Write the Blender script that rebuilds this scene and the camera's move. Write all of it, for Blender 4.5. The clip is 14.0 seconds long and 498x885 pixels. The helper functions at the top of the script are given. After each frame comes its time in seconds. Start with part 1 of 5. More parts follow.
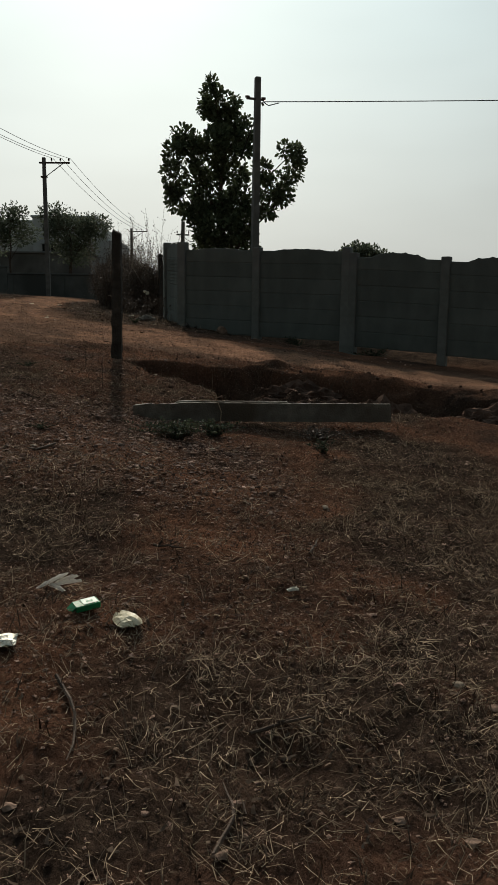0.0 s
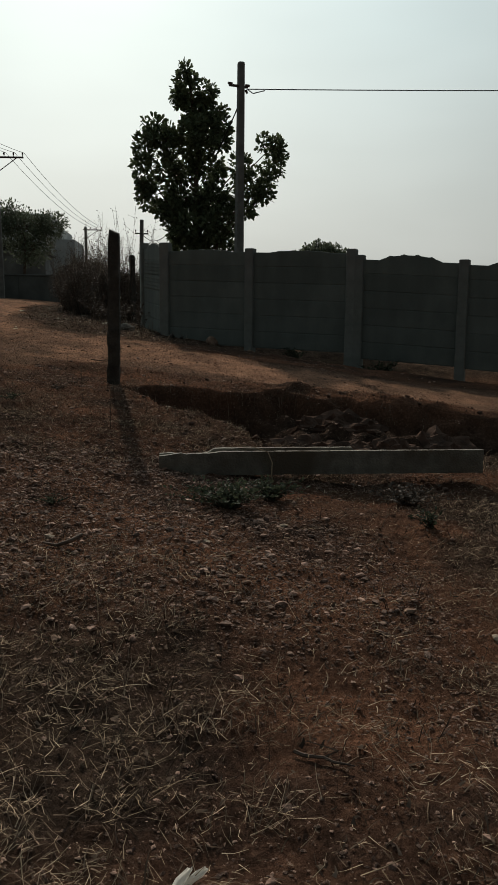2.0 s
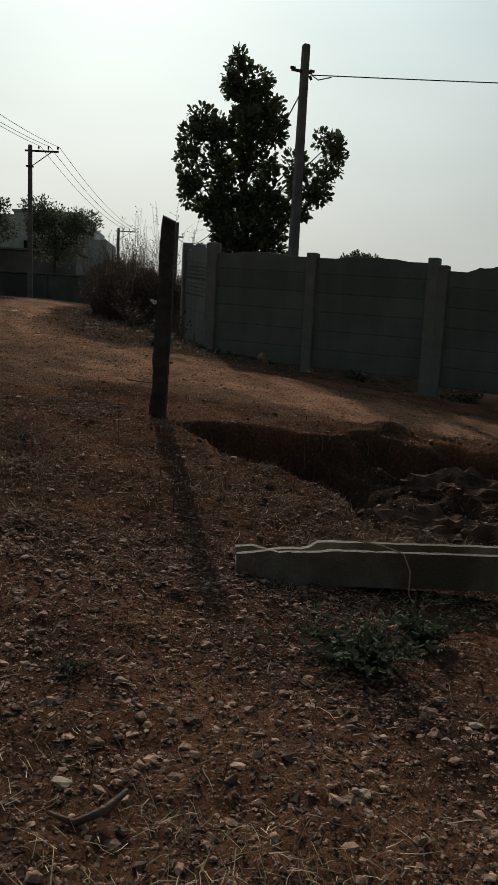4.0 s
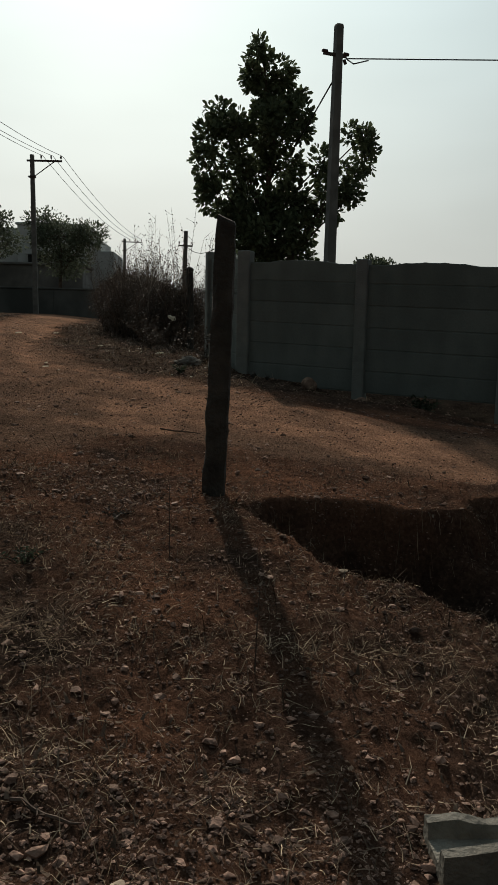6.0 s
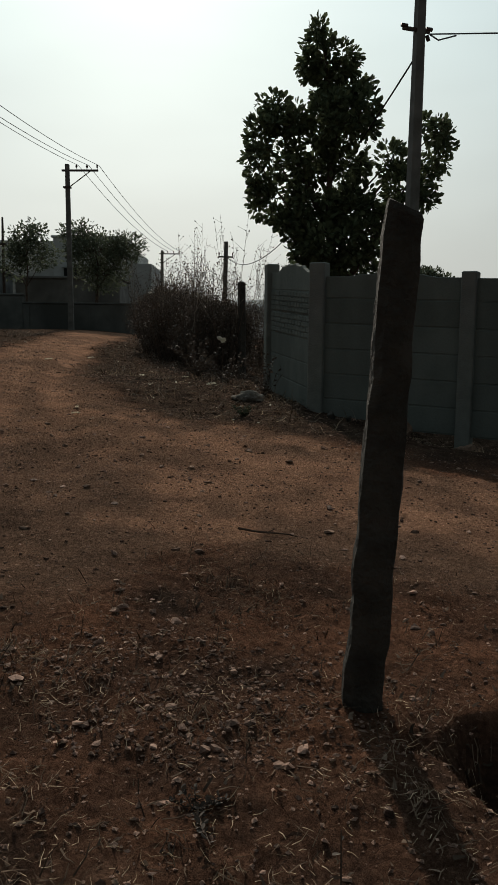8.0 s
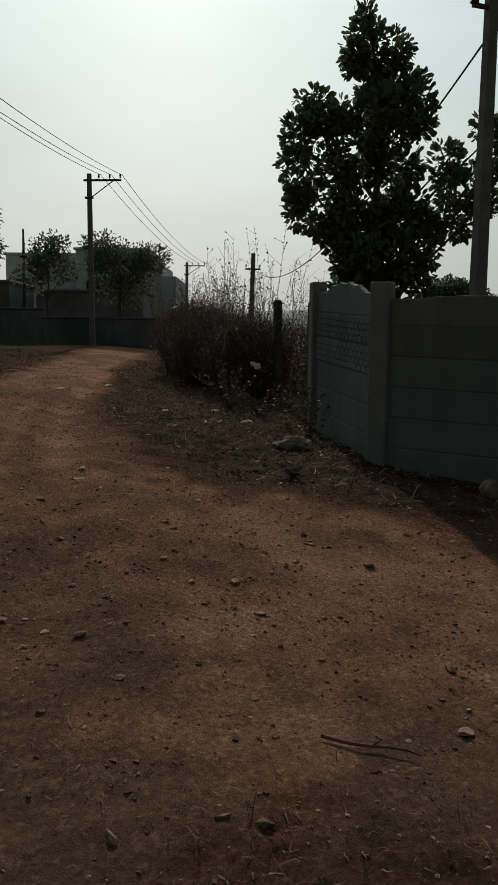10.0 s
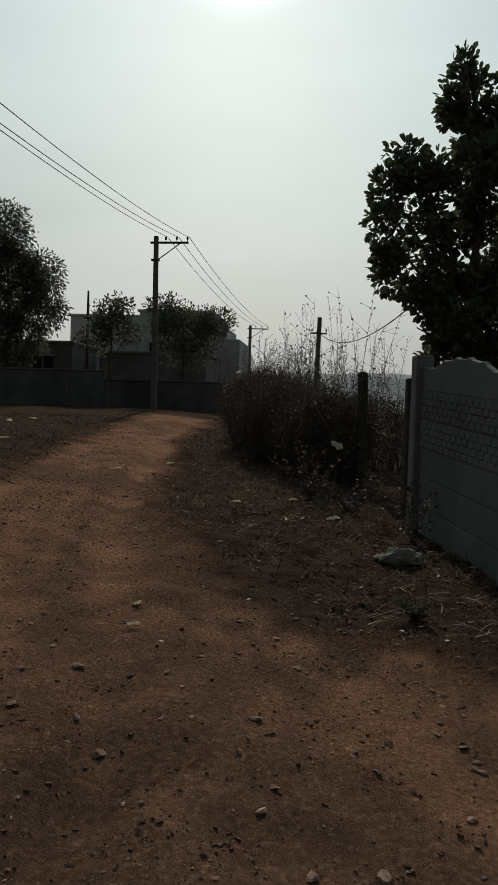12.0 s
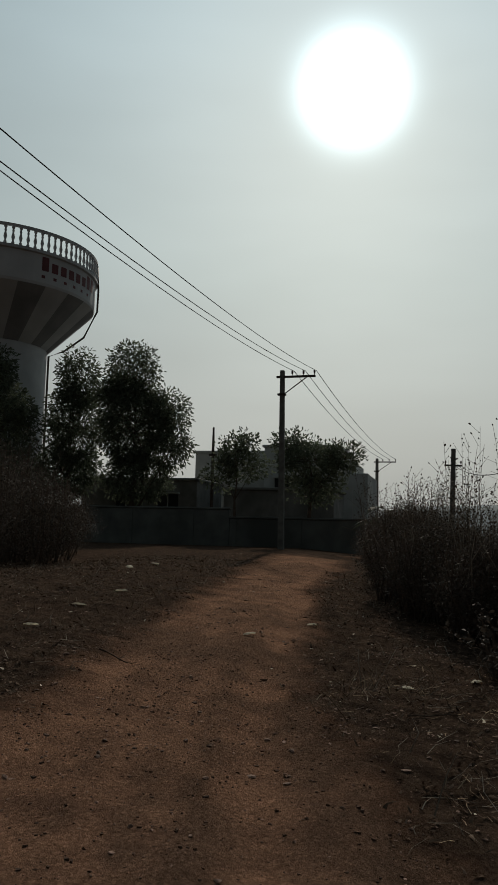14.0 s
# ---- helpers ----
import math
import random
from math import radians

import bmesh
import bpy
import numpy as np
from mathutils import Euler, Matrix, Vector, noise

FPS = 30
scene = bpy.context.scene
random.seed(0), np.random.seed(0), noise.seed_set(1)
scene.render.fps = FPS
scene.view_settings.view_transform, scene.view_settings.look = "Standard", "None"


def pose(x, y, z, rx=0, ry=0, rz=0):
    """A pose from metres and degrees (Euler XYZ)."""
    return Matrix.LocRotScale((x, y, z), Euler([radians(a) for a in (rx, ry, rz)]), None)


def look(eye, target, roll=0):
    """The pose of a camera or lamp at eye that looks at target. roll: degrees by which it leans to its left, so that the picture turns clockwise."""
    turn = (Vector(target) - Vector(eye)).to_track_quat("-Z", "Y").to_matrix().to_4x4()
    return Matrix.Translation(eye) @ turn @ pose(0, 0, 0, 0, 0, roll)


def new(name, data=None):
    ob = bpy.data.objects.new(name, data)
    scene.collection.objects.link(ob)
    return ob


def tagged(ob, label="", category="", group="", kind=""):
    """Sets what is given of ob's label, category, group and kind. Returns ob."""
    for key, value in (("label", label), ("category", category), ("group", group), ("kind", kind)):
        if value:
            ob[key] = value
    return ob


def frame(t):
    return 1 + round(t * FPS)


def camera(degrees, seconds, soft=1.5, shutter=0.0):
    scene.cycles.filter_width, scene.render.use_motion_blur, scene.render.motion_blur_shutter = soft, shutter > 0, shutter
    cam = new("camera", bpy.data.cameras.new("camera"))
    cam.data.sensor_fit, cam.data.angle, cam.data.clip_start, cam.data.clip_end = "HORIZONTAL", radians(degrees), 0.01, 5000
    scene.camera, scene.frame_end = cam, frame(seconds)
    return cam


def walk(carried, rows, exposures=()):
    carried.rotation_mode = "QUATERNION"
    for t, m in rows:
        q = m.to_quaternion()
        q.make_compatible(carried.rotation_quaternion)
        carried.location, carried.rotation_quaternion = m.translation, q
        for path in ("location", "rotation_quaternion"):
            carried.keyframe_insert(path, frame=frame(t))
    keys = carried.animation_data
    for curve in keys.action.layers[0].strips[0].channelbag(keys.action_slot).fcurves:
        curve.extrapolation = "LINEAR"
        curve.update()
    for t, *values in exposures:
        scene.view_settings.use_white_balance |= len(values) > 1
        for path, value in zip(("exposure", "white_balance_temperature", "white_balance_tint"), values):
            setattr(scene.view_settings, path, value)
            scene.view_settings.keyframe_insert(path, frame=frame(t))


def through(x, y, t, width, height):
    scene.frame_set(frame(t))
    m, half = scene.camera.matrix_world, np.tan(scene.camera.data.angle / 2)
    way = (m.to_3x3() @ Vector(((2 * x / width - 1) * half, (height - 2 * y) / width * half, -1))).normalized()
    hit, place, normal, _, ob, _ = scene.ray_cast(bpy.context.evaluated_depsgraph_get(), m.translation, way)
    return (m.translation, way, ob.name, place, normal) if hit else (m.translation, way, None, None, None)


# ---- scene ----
import itertools

cam = camera(33.7, 14.0)
METRES, EYE, TILT, LEAN, TURN = 14.3, 1.515, 4.0, 0.0, -1.6
ROWS = [
    (0.0, 0.0, 0.0, 0.0, 0.16, -13.0, -0.7),
    (0.5, -0.0222, 0.0267, 0.0013, -1.23, -11.84, -0.76),
    (1.0, -0.0398, 0.0612, 0.0028, -0.51, -12.11, -0.51),
    (1.5, -0.0535, 0.0916, 0.0051, -1.38, -12.48, -0.02),
    (2.0, -0.0563, 0.1258, 0.0036, -3.25, -13.05, -0.75),
    (2.5, -0.0626, 0.1589, 0.0012, -4.01, -13.68, -1.96),
    (3.0, -0.0674, 0.1982, -0.0028, -4.03, -14.32, -3.15),
    (3.5, -0.0767, 0.2396, -0.0041, -3.3, -12.53, -2.98),
    (4.0, -0.0852, 0.2804, -0.0032, -1.25, -12.54, -3.02),
    (6.5, -0.1247, 0.4616, -0.0019, -1.03, -11.6, -1.3),
    (7.0, -0.1325, 0.5049, -0.0019, -0.98, -11.01, -1.9),
    (7.5, -0.1408, 0.5449, 0.0004, -0.14, -11.42, -1.1),
    (8.0, -0.148, 0.5832, 0.0026, 1.43, -11.44, -0.62),
    (8.5, -0.1558, 0.6176, 0.008, 1.8, -10.8, -0.12),
    (9.0, -0.1574, 0.6524, 0.009, 2.28, -10.85, -0.14),
    (11.5, -0.1912, 0.8015, 0.0162, 5.16, -8.95, -1.42),
    (12.0, -0.1983, 0.8318, 0.0178, 7.17, -6.57, -1.3),
    (12.5, -0.21, 0.8638, 0.019, 8.99, -5.43, -1.64),
    (13.0, -0.2181, 0.9014, 0.0223, 10.56, -3.24, -2.66),
    (13.5, -0.233, 0.9276, 0.0213, 12.44, 0.15, -2.39),
    (14.0, -0.2437, 0.9578, 0.0222, 15.59, 2.62, -0.32),
]
walk(cam, [(t, pose(0, 0, EYE, TILT, LEAN, TURN) @ pose(METRES * x, METRES * y, METRES * z, 90 + pitch, roll, yaw)) for t, x, y, z, yaw, pitch, roll in ROWS],
     [(0.0, 0.1), (1.0, 0.0), (2.0, 0.05), (3.0, 0.2), (4.0, 0.05), (6.5, 0.08), (8.0, 0.05), (9.0, -0.15), (11.5, -0.05), (12.0, -0.28), (12.5, -0.38), (14.0, -0.6)])

# ---- world, sun ----
SUN = Vector((-0.107, 0.863, 0.495)).normalized()
world = bpy.data.worlds.new("hazy_sky")
scene.world = world
world.use_nodes = True
wn, wl = world.node_tree.nodes, world.node_tree.links
wn.clear()


def wmath(op, a, b=None):
    n = wn.new("ShaderNodeMath")
    n.operation = op
    for i, v in enumerate((a, b)):
        if v is None:
            continue
        if isinstance(v, (int, float)):
            n.inputs[i].default_value = v
        else:
            wl.new(v, n.inputs[i])
    return n.outputs[0]


def build_world():
    out = wn.new("ShaderNodeOutputWorld")
    sky = wn.new("ShaderNodeTexSky")
    sky.sky_type = "NISHITA"
    sky.sun_disc = False
    sky.sun_elevation = math.asin(SUN.z)
    sky.sun_rotation = math.atan2(SUN.x, SUN.y)
    sky.dust_density = 6.0
    sky.air_density = 1.5
    bg_sky = wn.new("ShaderNodeBackground")
    bg_sky.inputs[1].default_value = 0.004
    wl.new(sky.outputs[0], bg_sky.inputs[0])
    # haze that scatters the light forward, brightest round the sun
    co = wn.new("ShaderNodeTexCoord")
    dot = wn.new("ShaderNodeVectorMath")
    dot.operation = "DOT_PRODUCT"
    dot.inputs[1].default_value = SUN
    wl.new(co.outputs["Generated"], dot.inputs[0])
    c = dot.outputs["Value"]
    half = wmath("MULTIPLY", wmath("ADD", c, 1.0), 0.5)
    wide = wmath("MULTIPLY", wmath("POWER", half, 7.0), HAZE_WIDE)
    pos = wmath("MAXIMUM", c, 0.0)
    near = wmath("MULTIPLY", wmath("POWER", pos, 60.0), HAZE_NEAR)
    disc = wmath("MULTIPLY", wmath("POWER", pos, 1150.0), HAZE_SUN)
    total = wmath("ADD", wmath("ADD", wide, near), wmath("ADD", disc, HAZE_BASE))
    cloud = wn.new("ShaderNodeTexNoise")
    cloud.inputs["Scale"].default_value = 2.2
    cloud.inputs["Detail"].default_value = 3.0
    stretch = wn.new("ShaderNodeMapping")
    stretch.inputs["Scale"].default_value = (1.0, 1.0, 3.5)
    wl.new(co.outputs["Generated"], stretch.inputs[0])
    wl.new(stretch.outputs[0], cloud.inputs["Vector"])
    total = wmath("MULTIPLY", total, wmath("ADD", wmath("MULTIPLY", cloud.outputs[0], 0.34), 0.83))
    sep = wn.new("ShaderNodeSeparateXYZ")
    wl.new(co.outputs["Generated"], sep.inputs[0])
    tint = wn.new("ShaderNodeValToRGB")
    tint.color_ramp.elements[0].position, tint.color_ramp.elements[0].color = 0.0, (0.925, 0.95, 0.9, 1)
    tint.color_ramp.elements[1].position, tint.color_ramp.elements[1].color = 0.58, (0.7, 0.9, 0.975, 1)
    tint.color_ramp.elements.new(0.3).color = (0.795, 0.945, 0.953, 1)
    wl.new(sep.outputs[2], tint.inputs[0])
    bg_haze = wn.new("ShaderNodeBackground")
    wl.new(tint.outputs[0], bg_haze.inputs[0])
    wl.new(total, bg_haze.inputs[1])
    add = wn.new("ShaderNodeAddShader")
    wl.new(bg_sky.outputs[0], add.inputs[0])
    wl.new(bg_haze.outputs[0], add.inputs[1])
    wl.new(add.outputs[0], out.inputs[0])


HAZE_WIDE, HAZE_NEAR, HAZE_SUN, HAZE_BASE = 0.8, 0.06, 6.0, 0.1
build_world()
sun_data = bpy.data.lights.new("sun", "SUN")
sun_data.energy, sun_data.angle, sun_data.color = 2.85, radians(0.8), (1.0, 0.9, 0.76)
sun = new("sun", sun_data)
sun.matrix_world = look(SUN * 50, (0, 0, 0))


# ---- materials ----
def material(name, dark, light, scale=8.0, rough=0.9, bump=0.3, bump_scale=60.0, island=0.0, obj=0.0, metal=0.0, detail=6.0, stain=None, stretch=(1, 1, 1), spec=0.2):
    """Two scales of noise between two colours, relief, and a shift from piece to piece."""
    m = bpy.data.materials.new(name)
    m.use_nodes = True
    n, l = m.node_tree.nodes, m.node_tree.links
    b = n["Principled BSDF"]
    b.inputs["Roughness"].default_value = rough
    b.inputs["Metallic"].default_value = metal
    b.inputs["Specular IOR Level"].default_value = spec
    co = n.new("ShaderNodeTexCoord")
    mp = n.new("ShaderNodeMapping")
    mp.inputs["Scale"].default_value = stretch
    l.new(co.outputs["Object"], mp.inputs[0])
    a = n.new("ShaderNodeTexNoise")
    a.inputs["Scale"].default_value, a.inputs["Detail"].default_value = scale, detail
    l.new(mp.outputs[0], a.inputs["Vector"])
    ramp = n.new("ShaderNodeValToRGB")
    ramp.color_ramp.elements[0].position, ramp.color_ramp.elements[0].color = 0.32, (*dark, 1)
    ramp.color_ramp.elements[1].position, ramp.color_ramp.elements[1].color = 0.68, (*light, 1)
    l.new(a.outputs[0], ramp.inputs[0])
    col = ramp.outputs[0]
    if stain:
        s = n.new("ShaderNodeTexNoise")
        s.inputs["Scale"].default_value, s.inputs["Detail"].default_value = scale * 0.17, 5.0
        l.new(mp.outputs[0], s.inputs["Vector"])
        sr = n.new("ShaderNodeMapRange")
        sr.inputs[1].default_value, sr.inputs[2].default_value = 0.48, 0.66
        l.new(s.outputs[0], sr.inputs[0])
        mx = n.new("ShaderNodeMix")
        mx.data_type = "RGBA"
        l.new(sr.outputs[0], mx.inputs[0])
        l.new(col, mx.inputs[6])
        mx.inputs[7].default_value = (*stain, 1)
        col = mx.outputs[2]
    for amount, node, socket in ((island, "ShaderNodeNewGeometry", "Random Per Island"), (obj, "ShaderNodeObjectInfo", "Random")):
        if amount:
            g = n.new(node)
            r = n.new("ShaderNodeMapRange")
            r.inputs[3].default_value, r.inputs[4].default_value = 1 - amount, 1 + amount
            l.new(g.outputs[socket], r.inputs[0])
            h = n.new("ShaderNodeHueSaturation")
            l.new(r.outputs[0], h.inputs["Value"])
            l.new(col, h.inputs["Color"])
            col = h.outputs[0]
    l.new(col, b.inputs["Base Color"])
    if bump:
        f = n.new("ShaderNodeTexNoise")
        f.inputs["Scale"].default_value, f.inputs["Detail"].default_value = bump_scale, 5.0
        l.new(mp.outputs[0], f.inputs["Vector"])
        bp = n.new("ShaderNodeBump")
        bp.inputs["Strength"].default_value, bp.inputs["Distance"].default_value = bump, 0.02
        l.new(f.outputs[0], bp.inputs["Height"])
        l.new(bp.outputs[0], b.inputs["Normal"])
    return m


def leaf_material(name, dark, light, through=0.24):
    m = material(name, dark, light, scale=3.0, rough=0.7, bump=0, island=0.45)
    m.node_tree.nodes["Principled BSDF"].inputs["Specular IOR Level"].default_value = 0.12
    n, l = m.node_tree.nodes, m.node_tree.links
    b = n["Principled BSDF"]
    t = n.new("ShaderNodeBsdfTranslucent")
    l.new(b.inputs["Base Color"].links[0].from_socket, t.inputs[0])
    mix = n.new("ShaderNodeMixShader")
    mix.inputs[0].default_value = through
    l.new(b.outputs[0], mix.inputs[1])
    l.new(t.outputs[0], mix.inputs[2])
    l.new(mix.outputs[0], n["Material Output"].inputs[0])
    return m


def ground_material():
    m = bpy.data.materials.new("red_earth")
    m.use_nodes = True
    n, l = m.node_tree.nodes, m.node_tree.links
    b = n["Principled BSDF"]
    b.inputs["Roughness"].default_value = 0.95
    b.inputs["Specular IOR Level"].default_value = 0.0
    co = n.new("ShaderNodeTexCoord")

    def noise_at(scale, detail=6.0, rough=0.6):
        t = n.new("ShaderNodeTexNoise")
        t.inputs["Scale"].default_value, t.inputs["Detail"].default_value, t.inputs["Roughness"].default_value = scale, detail, rough
        l.new(co.outputs["Object"], t.inputs["Vector"])
        return t.outputs[0]

    def ramp(sock, p0, c0, p1, c1):
        r = n.new("ShaderNodeValToRGB")
        r.color_ramp.elements[0].position, r.color_ramp.elements[0].color = p0, (*c0, 1)
        r.color_ramp.elements[1].position, r.color_ramp.elements[1].color = p1, (*c1, 1)
        l.new(sock, r.inputs[0])
        return r.outputs[0]

    def mix(f, a, c, mode="MIX"):
        x = n.new("ShaderNodeMix")
        x.data_type, x.blend_type = "RGBA", mode
        if isinstance(f, float):
            x.inputs[0].default_value = f
        else:
            l.new(f, x.inputs[0])
        for i, v in ((6, a), (7, c)):
            if isinstance(v, tuple):
                x.inputs[i].default_value = (*v, 1)
            else:
                l.new(v, x.inputs[i])
        return x.outputs[2]

    def attribute(name):
        a = n.new("ShaderNodeAttribute")
        a.attribute_name = name
        return a.outputs["Fac"]

    soil = ramp(noise_at(1.1), 0.35, SOIL_DARK, 0.66, SOIL_RED)
    road = ramp(noise_at(2.3, 8.0), 0.3, ROAD_DARK, 0.7, ROAD_LIGHT)
    litter = ramp(noise_at(5.0, 8.0), 0.35, (0.048, 0.036, 0.029), 0.7, (0.14, 0.1, 0.076))
    packed = ramp(noise_at(3.1, 8.0), 0.3, (0.12, 0.083, 0.063), 0.7, (0.235, 0.15, 0.107))
    road = mix(attribute("worn"), packed, road)
    col = mix(attribute("road"), soil, road)
    col = mix(attribute("litter"), col, litter)
    # dark dug soil of the trench, its colour deepened to stand for pit shade
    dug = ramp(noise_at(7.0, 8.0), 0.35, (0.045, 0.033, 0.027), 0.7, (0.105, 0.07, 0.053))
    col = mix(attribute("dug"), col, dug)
    fine = ramp(noise_at(38.0, 4.0, 0.7), 0.3, (0.55, 0.52, 0.5), 0.7, (1.35, 1.3, 1.25))
    col = mix(0.8, col, fine, "MULTIPLY")
    grit = n.new("ShaderNodeTexVoronoi")
    grit.inputs["Scale"].default_value = 55.0
    l.new(co.outputs["Object"], grit.inputs["Vector"])
    chips = ramp(grit.outputs["Color"], 0.55, (0.72, 0.7, 0.68), 0.95, (1.5, 1.5, 1.5))
    col = mix(0.55, col, chips, "MULTIPLY")
    l.new(col, b.inputs["Base Color"])
    bp = n.new("ShaderNodeBump")
    bp.inputs["Strength"].default_value, bp.inputs["Distance"].default_value = 1.0, 0.05
    l.new(noise_at(34.0, 10.0, 0.8), bp.inputs["Height"])
    grain = n.new("ShaderNodeBump")
    grain.inputs["Strength"].default_value, grain.inputs["Distance"].default_value = 0.55, 0.012
    l.new(noise_at(130.0, 3.0, 0.7), grain.inputs["Height"])
    l.new(bp.outputs[0], grain.inputs["Normal"])
    l.new(grain.outputs[0], b.inputs["Normal"])
    return m


SOIL_DARK, SOIL_RED = (0.072, 0.051, 0.041), (0.24, 0.123, 0.079)
ROAD_DARK, ROAD_LIGHT = (0.24, 0.144, 0.102), (0.5, 0.288, 0.19)
M = {
    "ground": ground_material(),
    "pebble": material("pebble_stone", (0.11, 0.067, 0.051), (0.34, 0.212, 0.156), 20, 0.8, 0.4, 90, island=0.65, spec=0.1),
    "stone": material("field_stone", (0.15, 0.1, 0.076), (0.36, 0.245, 0.18), 14, 0.9, 0.6, 60, obj=0.3, spec=0.0),
    "pale_stone": material("pale_stone", (0.28, 0.22, 0.165), (0.46, 0.37, 0.28), 12, 0.9, 0.5, 60, spec=0.0),
    "straw": material("dry_straw", (0.19, 0.138, 0.09), (0.47, 0.35, 0.24), 4, 0.75, 0, island=0.75, spec=0.0),
    "chip": material("dead_leaf_chips", (0.055, 0.04, 0.03), (0.17, 0.12, 0.088), 6, 0.8, 0, island=0.6, spec=0.0),
    "twig": material("dead_wood", (0.05, 0.035, 0.027), (0.14, 0.1, 0.075), 9, 0.9, 0.4, 80, island=0.4),
    "granite": material("weathered_granite", (0.04, 0.037, 0.032), (0.09, 0.082, 0.07), 7, 0.92, 1.0, 35, stain=(0.045, 0.041, 0.035)),
    "precast": material("grey_precast_concrete", (0.125, 0.142, 0.128), (0.175, 0.193, 0.175), 3.0, 0.88, 0.35, 45, obj=0.08, stain=(0.115, 0.127, 0.115), stretch=(1, 1, 0.6), spec=0.05),
    "precast_post": material("pale_precast_concrete", (0.155, 0.167, 0.15), (0.225, 0.237, 0.214), 5.0, 0.88, 0.4, 55, obj=0.06, stain=(0.17, 0.17, 0.165)),
    "beam": material("beam_concrete", (0.13, 0.118, 0.098), (0.25, 0.23, 0.19), 9.0, 0.85, 0.6, 60, stain=(0.1, 0.08, 0.06)),
    "pole": material("pole_concrete", (0.12, 0.12, 0.11), (0.2, 0.2, 0.185), 4.0, 0.9, 0.3, 30),
    "iron": material("rusty_iron", (0.05, 0.04, 0.035), (0.12, 0.09, 0.075), 20, 0.6, 0.2, 60, metal=0.4),
    "insulator": material("brown_porcelain", (0.05, 0.03, 0.025), (0.09, 0.05, 0.04), 10, 0.25, 0),
    "wire": material("wire_metal", (0.04, 0.04, 0.04), (0.07, 0.07, 0.07), 10, 0.9, 0, spec=0.0),
    "bark": material("bark", (0.05, 0.038, 0.03), (0.13, 0.1, 0.08), 9, 0.95, 0.8, 40),
    "leaf_tree": leaf_material("broad_leaf", (0.075, 0.098, 0.056), (0.125, 0.155, 0.084), 0.24),
    # far foliage: distance haze is put in as a lighter, greyer green
    "leaf_gum": leaf_material("hazed_gum_leaf", (0.085, 0.105, 0.072), (0.145, 0.165, 0.115), 0.3),
    "leaf_dry": leaf_material("dry_bush_leaf", (0.068, 0.055, 0.045), (0.12, 0.096, 0.078), 0.1),
    "leaf_weed": leaf_material("weed_leaf", (0.04, 0.05, 0.032), (0.085, 0.1, 0.062)),
    "plaster": material("weathered_plaster", (0.42, 0.44, 0.43), (0.56, 0.58, 0.57), 1.2, 0.9, 0.2, 12, stain=(0.36, 0.37, 0.365)),
    "plaster_dark": material("grey_plaster", (0.16, 0.16, 0.155), (0.25, 0.25, 0.24), 1.5, 0.9, 0.2, 12, stain=(0.12, 0.12, 0.115)),
    "far_wall": material("old_wall_plaster", (0.1, 0.106, 0.097), (0.17, 0.176, 0.163), 1.4, 0.92, 0.3, 14, stain=(0.08, 0.083, 0.076)),
    "opening": material("dark_window_glass", (0.015, 0.017, 0.018), (0.03, 0.033, 0.035), 2, 0.15, 0),
    "tank": material("tank_paint", (0.44, 0.455, 0.47), (0.56, 0.575, 0.59), 0.8, 0.8, 0.15, 10, stain=(0.4, 0.41, 0.425)),
    "tank_dark": material("tank_stripe_paint", (0.2, 0.205, 0.215), (0.27, 0.275, 0.285), 0.8, 0.8, 0.15, 10),
    "sign_red": material("sign_maroon_paint", (0.12, 0.045, 0.05), (0.16, 0.06, 0.065), 3, 0.7, 0),
    "plastic_white": leaf_material("dirty_white_plastic", (0.66, 0.6, 0.48), (0.86, 0.82, 0.7), 0.45),
    "plastic_clear": leaf_material("cloudy_plastic_film", (0.6, 0.57, 0.52), (0.82, 0.8, 0.75), 0.45),
    "pouch": material("yellowish_plastic_pouch", (0.6, 0.52, 0.34), (0.8, 0.72, 0.52), 22, 0.3, 0.5, 45),
    "foil": material("silver_foil_lining", (0.55, 0.52, 0.43), (0.75, 0.71, 0.6), 25, 0.35, 0.6, 50, metal=0.25),
    "card_green": material("green_card", (0.01, 0.16, 0.06), (0.02, 0.27, 0.1), 12, 0.45, 0.1, 50),
    "card_pale": material("pale_green_card", (0.3, 0.5, 0.38), (0.42, 0.62, 0.5), 12, 0.45, 0.1, 50),
    "boulder": material("grey_boulder", (0.2, 0.18, 0.155), (0.34, 0.31, 0.27), 9, 0.9, 0.6, 50, stain=(0.13, 0.112, 0.095), spec=0.0),
    "clod": material("dug_soil", (0.06, 0.042, 0.034), (0.15, 0.096, 0.073), 9, 0.95, 1.0, 35, obj=0.15, spec=0.0),
    "dead_grass": material("dark_dead_grass", (0.065, 0.046, 0.034), (0.2, 0.14, 0.1), 4, 0.8, 0, island=0.5, spec=0.0),
    "stalk": material("pale_stalk", (0.1, 0.08, 0.062), (0.34, 0.29, 0.235), 4, 0.7, 0, island=0.55, spec=0.0),
    # blue-grey of distance haze put into the ridge's base colour
    "hill": material("far_hill_haze", (0.2, 0.23, 0.24), (0.28, 0.31, 0.32), 0.02, 1.0, 0),
}


